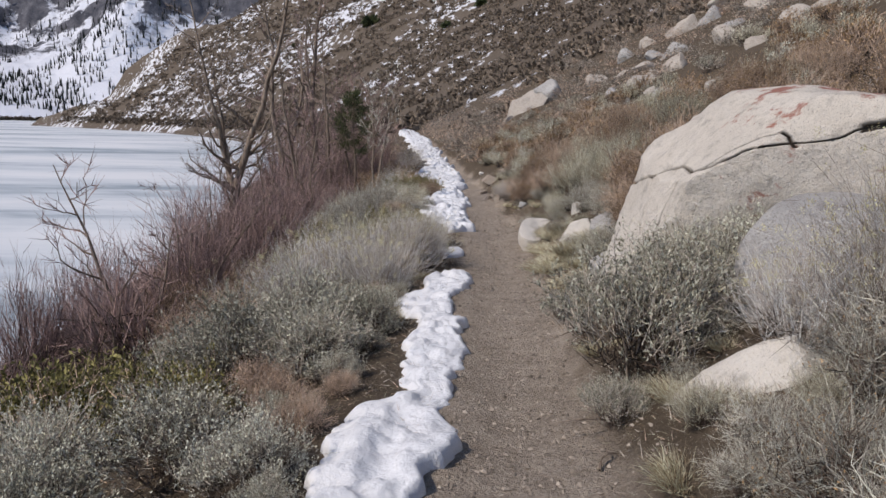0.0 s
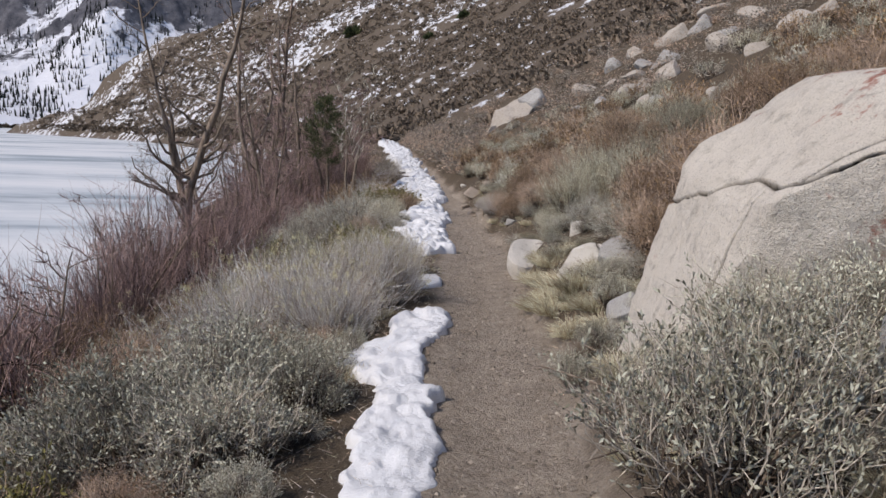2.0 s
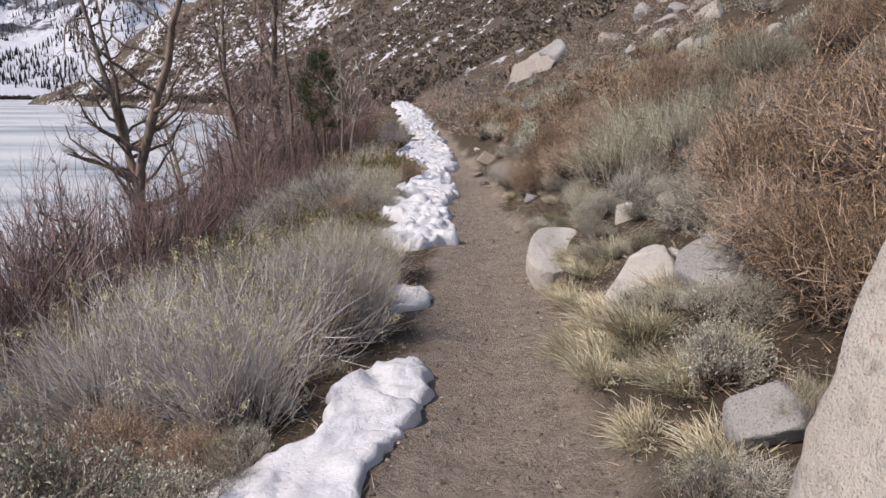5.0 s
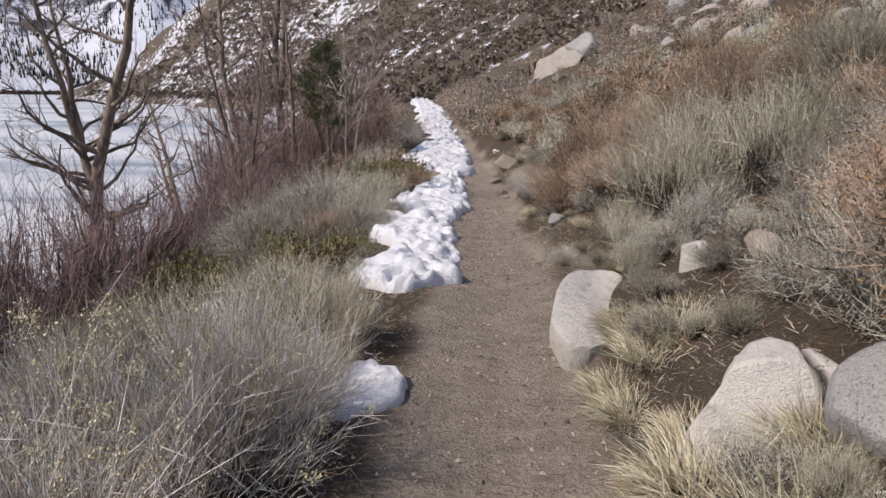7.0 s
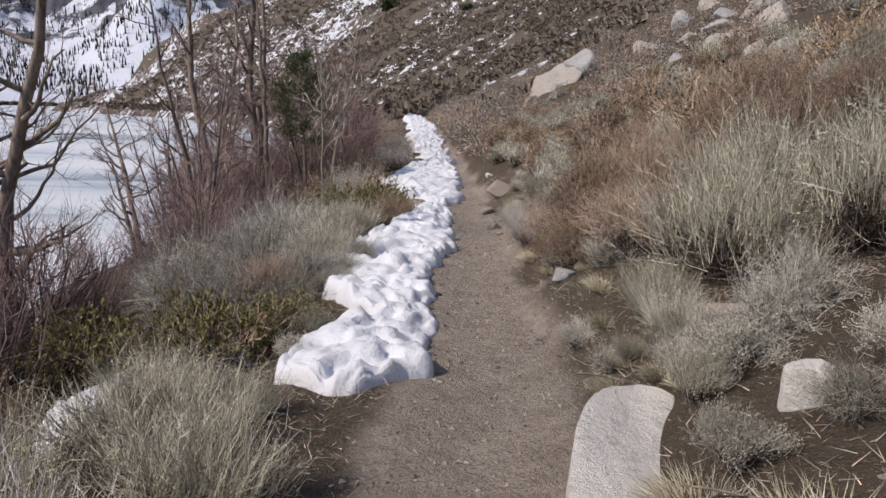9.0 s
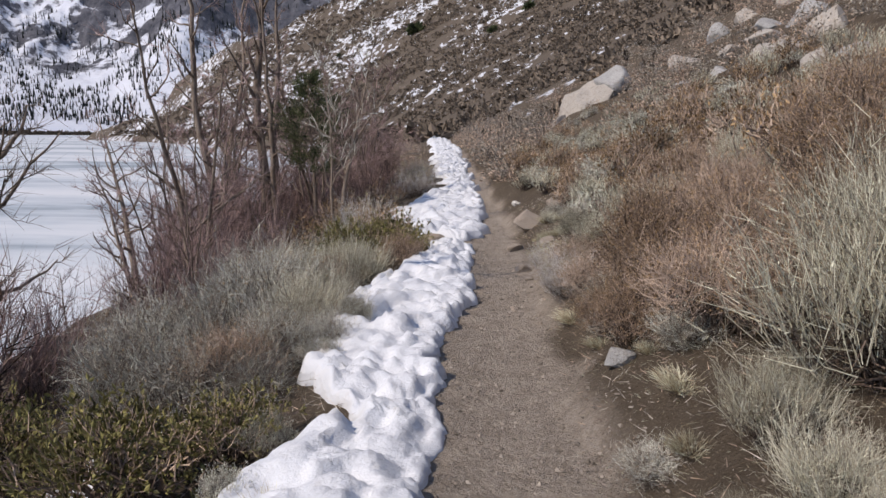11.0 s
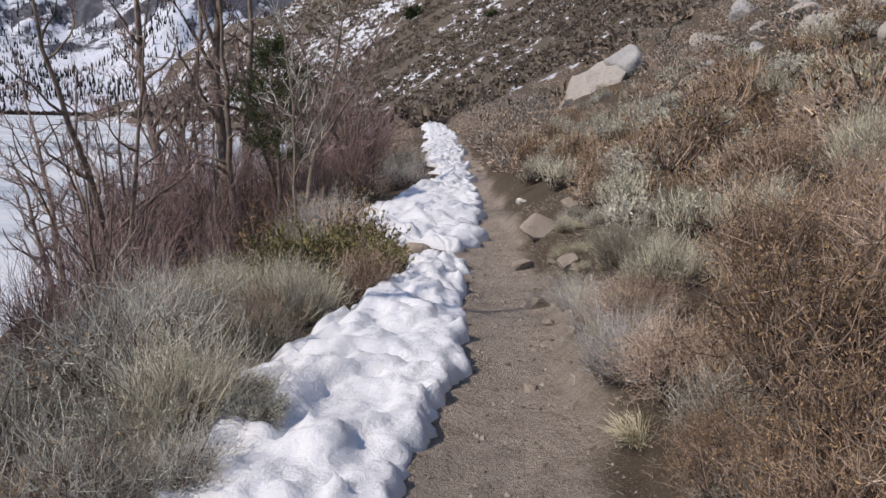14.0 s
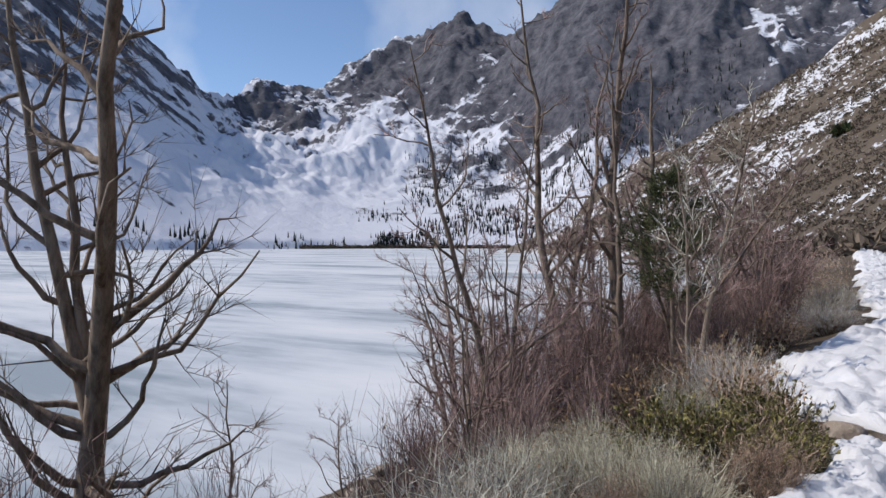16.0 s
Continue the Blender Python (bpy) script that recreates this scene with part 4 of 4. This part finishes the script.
# russet bushes above the trail and below it
scatter(RUST, [(-2.6, 17.2, 0.7), (-1.7, 17.9, 0.5), (1.45, 14.2, 0.72), (1.8, 13.95, 0.75), (1.08, 14.6, 0.5), (1.95, 7.9, 0.75), (2.1, 7.4, 0.8), (2.25, 9.1, 1.1), (2.6, 8.3, 1.25), (2.9, 9.8, 1.2), (2.2, 9.8, 0.8), (3.6, 8.9, 1.3), (1.95, 8.55, 0.7), (2.35, 10.3, 0.7), (1.38, 15.5, 0.95), (1.95, 15.9, 0.9), (0.98, 16.1, 0.55), (1.5, 16.5, 0.8), (2.45, 15.2, 0.9), (2.1, 16.7, 0.75), (1.25, 14.8, 0.6), (1.75, 14.7, 0.75), (3.0, 15.9, 0.9), (4.4, 11.5, 1.1), (5.0, 13.4, 1.1), (2.1, 18.9, 0.8), (3.9, 19.4, 0.9), (3.2, 7.4, 0.9), (2.9, 16.9, 0.8), (4.3, 9.9, 1.1), (4.6, 8.0, 1.2), (3.1, 20.6, 0.8), (1.0, 15.3, 0.5), (0.9, 17.0, 0.5),
               (-3.0, 12.9, 0.9), (-3.2, 11.0, 0.9), (-3.0, 8.4, 1.0), (-2.4, 7.9, 0.8), (-3.6, 9.6, 1.0), (-2.7, 10.0, 0.9), (-1.55, 14.9, 0.6), (-0.58, 4.6, 0.22), (-0.7, 3.95, 0.3), (-0.95, 4.5, 0.35), (-1.2, 5.0, 0.4), (-0.6, 6.75, 0.22), (-0.85, 7.7, 0.4), (-1.5, 8.1, 0.6), (-1.15, 19.0, 0.5), (-1.75, 18.2, 0.6)], T_RUST, rng)
scatter(BARE, [(1.75, 12.0, 0.5), (1.35, 12.1, 0.3), (1.15, 12.7, 0.3), (2.0, 12.35, 0.6), (1.45, 3.1, 0.5), (1.8, 2.95, 0.75), (2.1, 3.1, 0.85), (2.5, 3.1, 1.0), (1.45, 2.45, 0.65), (1.3, 2.9, 0.35), (1.5, 1.9, 0.7), (2.75, 11.1, 0.9), (2.4, 10.8, 0.7), (3.1, 12.0, 1.0), (1.98, 9.75, 0.85), (3.6, 10.8, 1.0), (2.0, 8.85, 0.9), (2.3, 9.6, 1.1), (1.85, 10.3, 0.55), (3.3, 11.3, 1.0), (2.3, 2.2, 0.9), (2.2, 11.2, 0.5), (2.5, 11.9, 0.7), (1.55, 12.15, 0.4), (1.0, 13.4, 0.35), (1.3, 14.2, 0.45), (1.15, 15.1, 0.5), (1.4, 16.0, 0.7), (1.05, 15.7, 0.55),
               (-1.3, 14.6, 0.7), (-1.8, 14.7, 0.95), (-2.3, 14.7, 1.0), (-2.05, 16.8, 1.5), (-2.8, 16.4, 1.4), (-2.3, 17.8, 1.2), (-2.9, 18.4, 1.4), (-3.6, 17.4, 1.3), (-1.35, 15.2, 0.8), (-1.9, 15.4, 1.1), (-1.2, 16.3, 0.6), (-2.5, 15.3, 1.1), (-1.05, 15.5, 0.5), (-0.9, 11.9, 0.4), (-0.6, 7.5, 0.3)], T_BARE, rng)
scatter(GRASS, [(1.1, 9.3), (1.25, 9.5), (1.08, 9.9, 0.9), (1.25, 10.3), (1.1, 8.7, 0.8), (1.35, 8.6, 0.7), (1.2, 8.4, 0.7), (1.12, 7.7, 0.9), (1.3, 7.2), (1.2, 10.6, 0.9), (1.4, 10.5), (1.08, 5.2, 0.7), (1.3, 3.9, 0.8), (1.15, 3.2, 0.8), (1.1, 12.4, 0.6), (-0.6, 11.2, 0.7), (1.2, 6.2, 0.8), (1.25, 2.1), (1.0, 9.0, 1.2), (1.2, 9.1, 1.3), (1.05, 10.2, 1.0), (1.3, 8.6, 1.3), (1.05, 8.4, 1.1), (1.35, 7.9, 1.2), (1.2, 10.9, 1.0), (1.55, 9.0, 1.2), (0.75, 17.3, 0.6), (0.8, 16.1, 0.7), (0.95, 15.2, 0.6)], T_GRASS, rng)
# leafless willows between the trail and the lake
scatter(WILL, [(-3.8, 8.3, 1.1), (-4.3, 9.0, 1.1), (-3.9, 10.4, 1.0), (-4.2, 11.5, 1.2), (-3.7, 12.4, 1.1), (-4.4, 13.2, 1.3), (-3.9, 14.2, 1.1), (-4.9, 12.2, 1.2), (-5.2, 14.2, 1.3), (-4.6, 15.2, 1.1), (-4.4, 19.4, 0.9), (-4.7, 17.6, 0.8), (-3.9, 16.2, 0.7), (-4.9, 8.2, 1.1), (-5.6, 9.4, 1.2), (-4.8, 10.0, 1.1), (-5.9, 11.0, 1.2), (-6.3, 12.6, 1.2), (-4.6, 6.4, 0.9), (-5.4, 7.0, 1.0), (-6.6, 9.8, 1.1), (-6.8, 14.2, 1.0), (-4.2, 5.6, 0.8), (-6.2, 8.2, 1.1), (-4.1, 21.0, 0.8), (-3.7, 22.0, 0.8), (-3.6, 26.4, 0.9), (-3.4, 28.0, 0.9)], T_WILL, rng)
scatter(THICKET, [(-3.7, 10.9, 0.6), (-4.4, 12.2, 0.85), (-3.9, 13.8, 0.85), (-5.0, 14.2, 0.95), (-4.3, 15.6, 0.85), (-4.9, 21.6, 0.8), (-5.5, 23.0, 0.9), (-6.3, 24.2, 0.95), (-5.2, 24.8, 0.85), (-6.2, 26.0, 1.0), (-7.2, 25.2, 0.9), (-4.4, 24.2, 0.6), (-7.0, 27.6, 1.0), (-5.6, 27.6, 0.9), (-4.6, 28.4, 0.75), (-6.3, 29.4, 1.0), (-7.8, 29.4, 1.05), (-5.2, 30.6, 0.9), (-4.5, 32.4, 0.8), (-6.6, 31.8, 1.0), (-8.4, 32.0, 1.1), (-5.4, 34.4, 0.9), (-7.4, 34.8, 1.1), (-9.0, 36.0, 1.1), (-5.2, 37.0, 0.9), (-6.8, 38.6, 1.1), (-5.8, 41.0, 1.0), (-7.8, 42.5, 1.2), (-4.2, 26.6, 0.55), (-6.2, 22.0, 0.75)], T_WILL, rng)
edge = np.random.default_rng(19)
for k in range(110):
    y = 1.8 + 20 * edge.uniform()
    side = 0.66 + 0.5 * edge.uniform() if k % 3 else -0.9 - 0.5 * edge.uniform()
    x = float(centre(y)) + side
    if k % 2:
        scatter(GRASS, [(x, y, edge.uniform(0.4, 0.8))], T_GRASS, edge)
    else:
        scatter((SAGE, BARE, GREY)[k // 2 % 3], [(x + 0.1 * np.sign(side), y, edge.uniform(0.22, 0.4))], (T_SAGE, T_BARE, T_GREY)[k // 2 % 3], edge)
# brush on the hillside and beyond
near_kinds = [(RUST, T_RUST), (GREY, T_GREY), (SAGE, T_SAGE), (TAN, T_TAN)]
far_kinds = [(FAR_RUST, T_RUST), (FAR_GREY, T_GREY), (FAR_SAGE, T_SAGE)]
brown_brush, grey_slope = [], []
for k in range(640):
    y = 7 + 55 * rng.uniform() ** 1.1
    d = 2.6 + (4 + 0.36 * y) * rng.uniform() ** 1.3 if k % 4 else rng.uniform(0.9, 2.6)
    if d < 2.6 and y < 19 or y < 12.5 and d < 4.2:
        continue
    if d < 2.6 and y < 25.5:
        if d > 1.3:
            scatter(FAR_GREY if k % 2 else FAR_RUST, [(float(centre(y)) + d, y)], T_GREY if k % 2 else T_RUST, rng, (0.35, 0.65))
        continue
    if y > 21 and abs(float(centre(y)) + d - 0.2 - 0.085 * (y - 13)) < 1.0:
        scatter(FAR_SAGE if k % 2 else FAR_RUST, [(float(centre(y)) + d, y)], T_SAGE if k % 2 else T_RUST, rng, (0.45, 0.7))
        continue
    if y < 17 and d < 6:
        protos, tag = near_kinds[int(rng.choice(4, p=[0.38, 0.3, 0.2, 0.12]))]
    else:
        protos, tag = far_kinds[int(rng.choice(3, p=[0.38, 0.34, 0.28]))]
    if y > 27:
        (brown_brush if protos is FAR_RUST else grey_slope).append((float(centre(y)) + d, y, float(land_d(d, y)), rng.uniform(0.7, 1.1)))
        continue
    scatter(protos, [(float(centre(y)) + d, y)], tag, rng, (0.55, 1.15))
for k in range(150):
    y = 18.5 + 15 * rng.uniform()
    d = 1.25 + 4.5 * rng.uniform() ** 1.3
    protos, tag = far_kinds[int(rng.choice(3, p=[0.3, 0.42, 0.28]))]
    scatter(protos, [(float(centre(y)) + d, y)], tag, rng, (0.45, 0.85))
for k in range(120):
    y = 21 + 42 * rng.uniform()
    d = -rng.uniform(1.7, 7)
    protos, tag = far_kinds[int(rng.choice(3, p=[0.5, 0.4, 0.1]))]
    if y > 30:
        (brown_brush if protos is FAR_RUST else grey_slope).append((float(centre(y)) + d, y, float(land_d(d, y)), rng.uniform(0.7, 1.1)))
        continue
    scatter(protos, [(float(centre(y)) + d, y)], tag, rng, (0.75, 1.2))
retire(SAGE + RUST + TAN + GREY + BARE + WILL + THICKET + GREEN + GRASS + FAR_RUST + FAR_GREY + FAR_SAGE)

# ---- trees ----
def stand(ob, x, y, label, turn=0):
    ob.matrix_basis = pose(x, y, land(x, y), 0, 0, turn)
    return tagged(ob, label, "tree")


stand(bare_tree("bare_tree", 201, 7.0, 0.12, BARK, BARK, (-0.02, 0.0), 3, 17, 0.28, first=0.2, fine=8, fork_at=0.3, curl=0.3, twig_thick=0.005), -5.35, 16.8, "leafless tree with crooked limbs by the frozen lake")
stand(bare_tree("bare_tree", 203, 9.0, 0.13, BARK, WILLOW, (0.02, 0.0), 2, 17, 0.2, first=0.3, fine=7, rise=0.9), -7.0, 27.2, "tall leafless double-trunked tree by the lake")
stand(bare_tree("bare_tree", 204, 9.5, 0.15, DARK_BARK, WILLOW, (0.03, 0.0), 1, 16, 0.2, first=0.3, fine=7, rise=0.9), -6.2, 27.6, "tall brown-barked leafless tree")
stand(bare_tree("bare_tree", 212, 8.5, 0.2, DARK_BARK, WILLOW, (0.01, 0.0), 1, 14, 0.2, first=0.35, fine=7), -8.2, 34.0, "thick-trunked reddish-brown leafless tree")
stand(bare_tree("bare_tree", 205, 4.4, 0.1, BARK, WILLOW, (-0.3, 0.0), 2, 13, 0.36, first=0.35), -7.7, 24.5, "leaning leafless tree at the lake edge")
stand(bare_tree("bare_tree", 206, 4.2, 0.05, BARK, DEAD, (0.06, 0.0), 2, 12, 0.26, first=0.3, rise=1.2, fine=7), -3.3, 24.0, "slender pale leafless sapling")
stand(bare_tree("bare_tree", 207, 5.5, 0.07, BARK, WILLOW, (-0.18, 0.0), 2, 13, 0.26, fine=7), -5.2, 22.3, "slanting leafless tree in the thicket")
stand(bare_tree("bare_tree", 208, 6.0, 0.08, DARK_BARK, WILLOW, (-0.1, 0.0), 1, 14, 0.26, fine=7), -5.0, 26.0, "leafless tree rising from the thicket")
stand(bare_tree("bare_tree", 210, 2.4, 0.03, DARK_BARK, WILLOW, (0.0, 0.0), 1, 13, 0.32, first=0.25, twig_thick=0.004), -6.6, 19.0, "small bare sapling on the slope above the shore")
stand(bare_tree("bare_tree", 213, 1.6, 0.025, DARK_BARK, WILLOW, (-0.1, 0.0), 1, 12, 0.32, first=0.25, twig_thick=0.004), -6.8, 21.0, "small bare sapling near the shore rocks")
stand(bare_tree("bare_tree", 211, 2.4, 0.04, DARK_BARK, WILLOW, (-0.2, 0.0), 2, 12, 0.4, first=0.15), -3.7, 8.6, "small dark leafless bush-like tree")
sap = [stand(bare_tree("bare_sapling", 230 + k, 3.6, 0.045, DARK_BARK, WILLOW, (edge.uniform(-0.15, 0.1), 0.0), 4, 5, 0.4, first=0.2, fine=12, rise=0.9), -5.6, 23.0 + 0.1 * k, "many-stemmed leafless sapling in the lakeside thicket") for k in range(2)]
for k, (x, y, f) in enumerate(((-6.6, 23.8, 1.0), (-5.0, 24.9, 0.9), (-6.2, 26.2, 1.2), (-4.6, 27.2, 1.0), (-7.4, 25.8, 0.9), (-5.6, 29.4, 1.3), (-7.8, 30.2, 1.3), (-4.5, 20.6, 0.7), (-6.7, 32.5, 1.4), (-4.8, 33.5, 1.2), (-9.0, 33.0, 1.4), (-4.2, 10.9, 0.6), (-4.6, 13.4, 0.65), (-5.6, 36.5, 1.4), (-7.4, 39.0, 1.4))):
    tagged(copy_thing(sap[k % 2], pose(x, y, land(x, y), 0, 0, 57 * k) @ Matrix.Diagonal((f, f, f, 1))), "many-stemmed leafless sapling in the lakeside thicket", "tree", "lakeside saplings")
stand(pine_tree("pine_tree", 220, 3.5, 0.85, 0.42), -4.3, 25.9, "small dark green pine with a bare lower trunk")


def stick(x, y, length, turn, thick=0.008):
    """A crooked dead twig lying on the ground."""
    s = Soup()
    t = np.linspace(0, 1, 6)
    pts = np.stack([t * length, 0.1 * length * np.sin(t * 4), 0.012 + 0.03 * np.sin(t * 3)], 1)
    s.tube(pts, thick * (1 - 0.6 * t), 6)
    s.spikes(pts[3:4], pts[3:4] + np.array([[0.2, 0.15, 0.05]]) * length, pts[3:4] + np.array([[0.35, 0.32, 0.06]]) * length, thick * 0.6, thick * 0.4)
    ob = new("stick", s.mesh("stick", BARK))
    ob.matrix_basis = pose(x, y, land(x, y), 0, 0, turn)
    return tagged(ob, "crooked dead twig lying beside the trail", "stick")


for x, y, ln, turn in ((0.86, 3.55, 0.22, 60), (1.0, 4.1, 0.3, 200), (1.1, 6.1, 0.5, 140), (1.2, 6.5, 0.4, 120), (1.25, 11.9, 0.4, 160), (1.3, 12.3, 0.5, 30), (1.5, 10.6, 0.45, 170), (0.95, 8.0, 0.2, 20), (-0.5, 7.5, 0.3, 90)):
    stick(x, y, ln, turn)

# ---- litter and gravel ----
def litter(name, n, zone, seed, mat, length, thick, label, category):
    """Fallen twigs and dry stalks lying on the ground, too many to count."""
    g = np.random.default_rng(seed)
    s = Soup()
    y = g.uniform(zone[0], zone[1], n)
    d = np.where(g.uniform(size=n) < 0.6, g.uniform(0.5, 2.8, n), -g.uniform(0.55, 2.6, n)) + g.normal(0, 0.07, n)
    keep = vnoise(d * 2.2, y * 2.2, seed) > 0.32
    d, y = d[keep], y[keep]
    k = len(d)
    w = g.uniform(0, 2 * math.pi, k)
    ln = length * g.uniform(0.3, 1.3, k)
    p = np.stack([centre(y) + d, y, land_d(d, y) + 0.004], 1)
    way = np.stack([np.cos(w), np.sin(w), g.uniform(0.0, 0.7, k)], 1) * ln[:, None]
    s.needles(p, p + way, thick)
    return tagged(new(name, s.mesh(name, mat)), label, category, kind="stuff")


litter("dry_litter", 26000, (1.5, 24), 81, STRAW, 0.055, 0.0016, "dry straw and stalks strewn beside the trail", "litter")
litter("twig_litter", 15000, (1.5, 24), 82, SAGE_TWIG, 0.085, 0.0022, "fallen grey twigs strewn beside the trail", "litter")
litter("russet_litter", 14000, (1.5, 24), 83, RUST_TWIG, 0.07, 0.003, "brown leaf litter strewn beside the trail", "litter")
g = np.random.default_rng(90)
cube = np.array([(1, 0, 0), (-1, 0, 0), (0, 1, 0), (0, -1, 0), (0, 0, 1), (0, 0, -1)], float)
tri = [(0, 2, 4), (2, 1, 4), (1, 3, 4), (3, 0, 4), (2, 0, 5), (1, 2, 5), (3, 1, 5), (0, 3, 5)]
n = 22000
y = 1.5 + 26 * g.uniform(size=n) ** 1.3
d = np.clip(g.normal(0, 0.42, n), -0.9, 1.3)
sz = 0.003 + 0.014 * g.uniform(size=n) ** 7
rot = g.uniform(0, 6.28, n)
base = cube[None] * (sz[:, None, None] * g.uniform(0.6, 1.5, (n, 1, 3)) * np.array([1, 1, 0.7])) + g.normal(0, 0.15, (n, 6, 3)) * sz[:, None, None]
cs, sn = np.cos(rot)[:, None], np.sin(rot)[:, None]
vx = base[..., 0] * cs - base[..., 1] * sn + (centre(y) + d)[:, None]
vy = base[..., 0] * sn + base[..., 1] * cs + y[:, None]
vz = base[..., 2] + (land_d(d, y) + sz * 0.25)[:, None]
faces = (np.array(tri)[None] + 6 * np.arange(n)[:, None, None]).reshape(-1, 3).tolist()
PEBBLE = plant_material("pebbles", (0.26, 0.215, 0.175), (0.46, 0.395, 0.33), 0.0)
tagged(new("gravel", mesh_from("gravel", np.stack([vx, vy, vz], -1).reshape(-1, 3).tolist(), faces, PEBBLE, False)), "small angular gravel scattered on the trail", "gravel", kind="stuff")


# ---- far scrub and forest ----
def clumps(name, spots, mat, label, category, seed, cone=False, blades=15, leaf=(0.45, 0.3)):
    """Far-off plants, too many to count, as one mesh of rough tufts."""
    g = np.random.default_rng(seed)
    s = Soup()
    p = np.array(spots)
    k = len(p)
    sz = p[:, 3]
    if cone:
        for j in range(4):
            base = p[:, :3] + np.array([0, 0, 1]) * (sz * 0.22 * j)[:, None]
            tip = base + np.array([0, 0, 1]) * (sz * 0.42)[:, None]
            s.spikes(base, base * 0.5 + tip * 0.5, tip, sz * (0.17 - 0.03 * j), sz * (0.10 - 0.02 * j))
    else:
        for j in range(blades):
            out = unit(g.normal(size=(k, 3)) * np.array([1, 1, 0.6]) + np.array([0, 0, 0.35]))
            out[:, 2] = np.abs(out[:, 2])
            at = p[:, :3] + out * (sz * g.uniform(0.05, 0.35 if leaf[0] > 0.3 else 0.85, k))[:, None]
            s.leaves(at, out + g.normal(0, 0.4, (k, 3)), sz * leaf[0] * g.uniform(0.8, 1.3, k), sz * leaf[1], g)
    return tagged(new(name, s.mesh(name, mat)), label, category, kind="stuff")


clumps("hillside_brush", brown_brush, RUST_TWIG, "russet-brown brush covering the upper slope", "brush", 36, blades=340, leaf=(0.10, 0.032))
clumps("sage_slope", grey_slope, SAGE_TWIG, "grey sagebrush covering the upper slope", "brush", 37, blades=340, leaf=(0.10, 0.034))
N = 17000
yy = 45 + 430 * g.uniform(size=N) ** 0.9
dd = 1.2 + g.uniform(0, 1, N) * (18 + 0.6 * yy)
keep = vnoise((centre(yy) + dd) * 0.12, yy * 0.12, 71) > 0.25
spots = np.stack([centre(yy) + dd, yy, land_d(dd, yy), g.uniform(0.7, 1.5, N) * (0.9 + yy / 260)], 1)[keep]
clumps("hillside_scrub", spots, SCRUB, "low dark scrub dotted over the far hillside", "scrub", 31, blades=16, leaf=(0.32, 0.2))
yy = 60 + 400 * g.uniform(size=900)
dd = -8 + 8 * g.uniform(size=900)
clumps("shore_scrub", np.stack([centre(yy) + dd, yy, np.maximum(land_d(dd, yy), LAKE_Z), g.uniform(1.2, 2.6, 900)], 1), SCRUB, "brown brush along the lake shore", "scrub", 32)
spots = []
for k in range(6):
    y = g.uniform(150, 430)
    d = g.uniform(20, 150)
    spots.append((float(centre(y)) + d, y, float(land_d(d, y)), g.uniform(2.5, 4.5)))
spots.append((-49.6, 320, float(land_d(-49.6 - centre(320), 320)), 6))
clumps("juniper_trees", spots, NEEDLE, "dark round junipers on the far hillside", "tree", 34, blades=140)
spots = []
for k in range(9000):
    b = g.uniform(14, 44) if k % 5 else g.uniform(8, 66)
    q = 0.46 * g.uniform() ** 1.5 + 0.004 if b < 40 else abs(g.normal(0, 0.10)) ** 1.3 + 0.004
    if vnoise(np.array(b * 0.6), np.array(q * 14), 77) < 0.38 + 0.3 * smooth(36, 52, b):
        continue
    i, j = int((b + 14) / 0.15), min(int(q / 1.2 * 199), 199)
    jx, jy = g.normal(0, 6, 2)
    spots.append((MX[i, j] + jx, MY[i, j] + jy, MZ[i, j] - 3, 5 + 10 * g.uniform() ** 1.5))
clumps("conifer_forest", spots, CONIFER, "dark conifers scattered on the snowy far shore", "forest", 33, True)
spots = []
for k in range(900):
    b = g.uniform(28, 48)
    i = int((b + 14) / 0.15)
    spots.append((MX[i, 0] * 0.985, MY[i, 0] * 0.985, LAKE_Z, g.uniform(5, 10)))
clumps("shore_willows", spots, SCRUB, "band of brown leafless willows on the far shore", "scrub", 35)
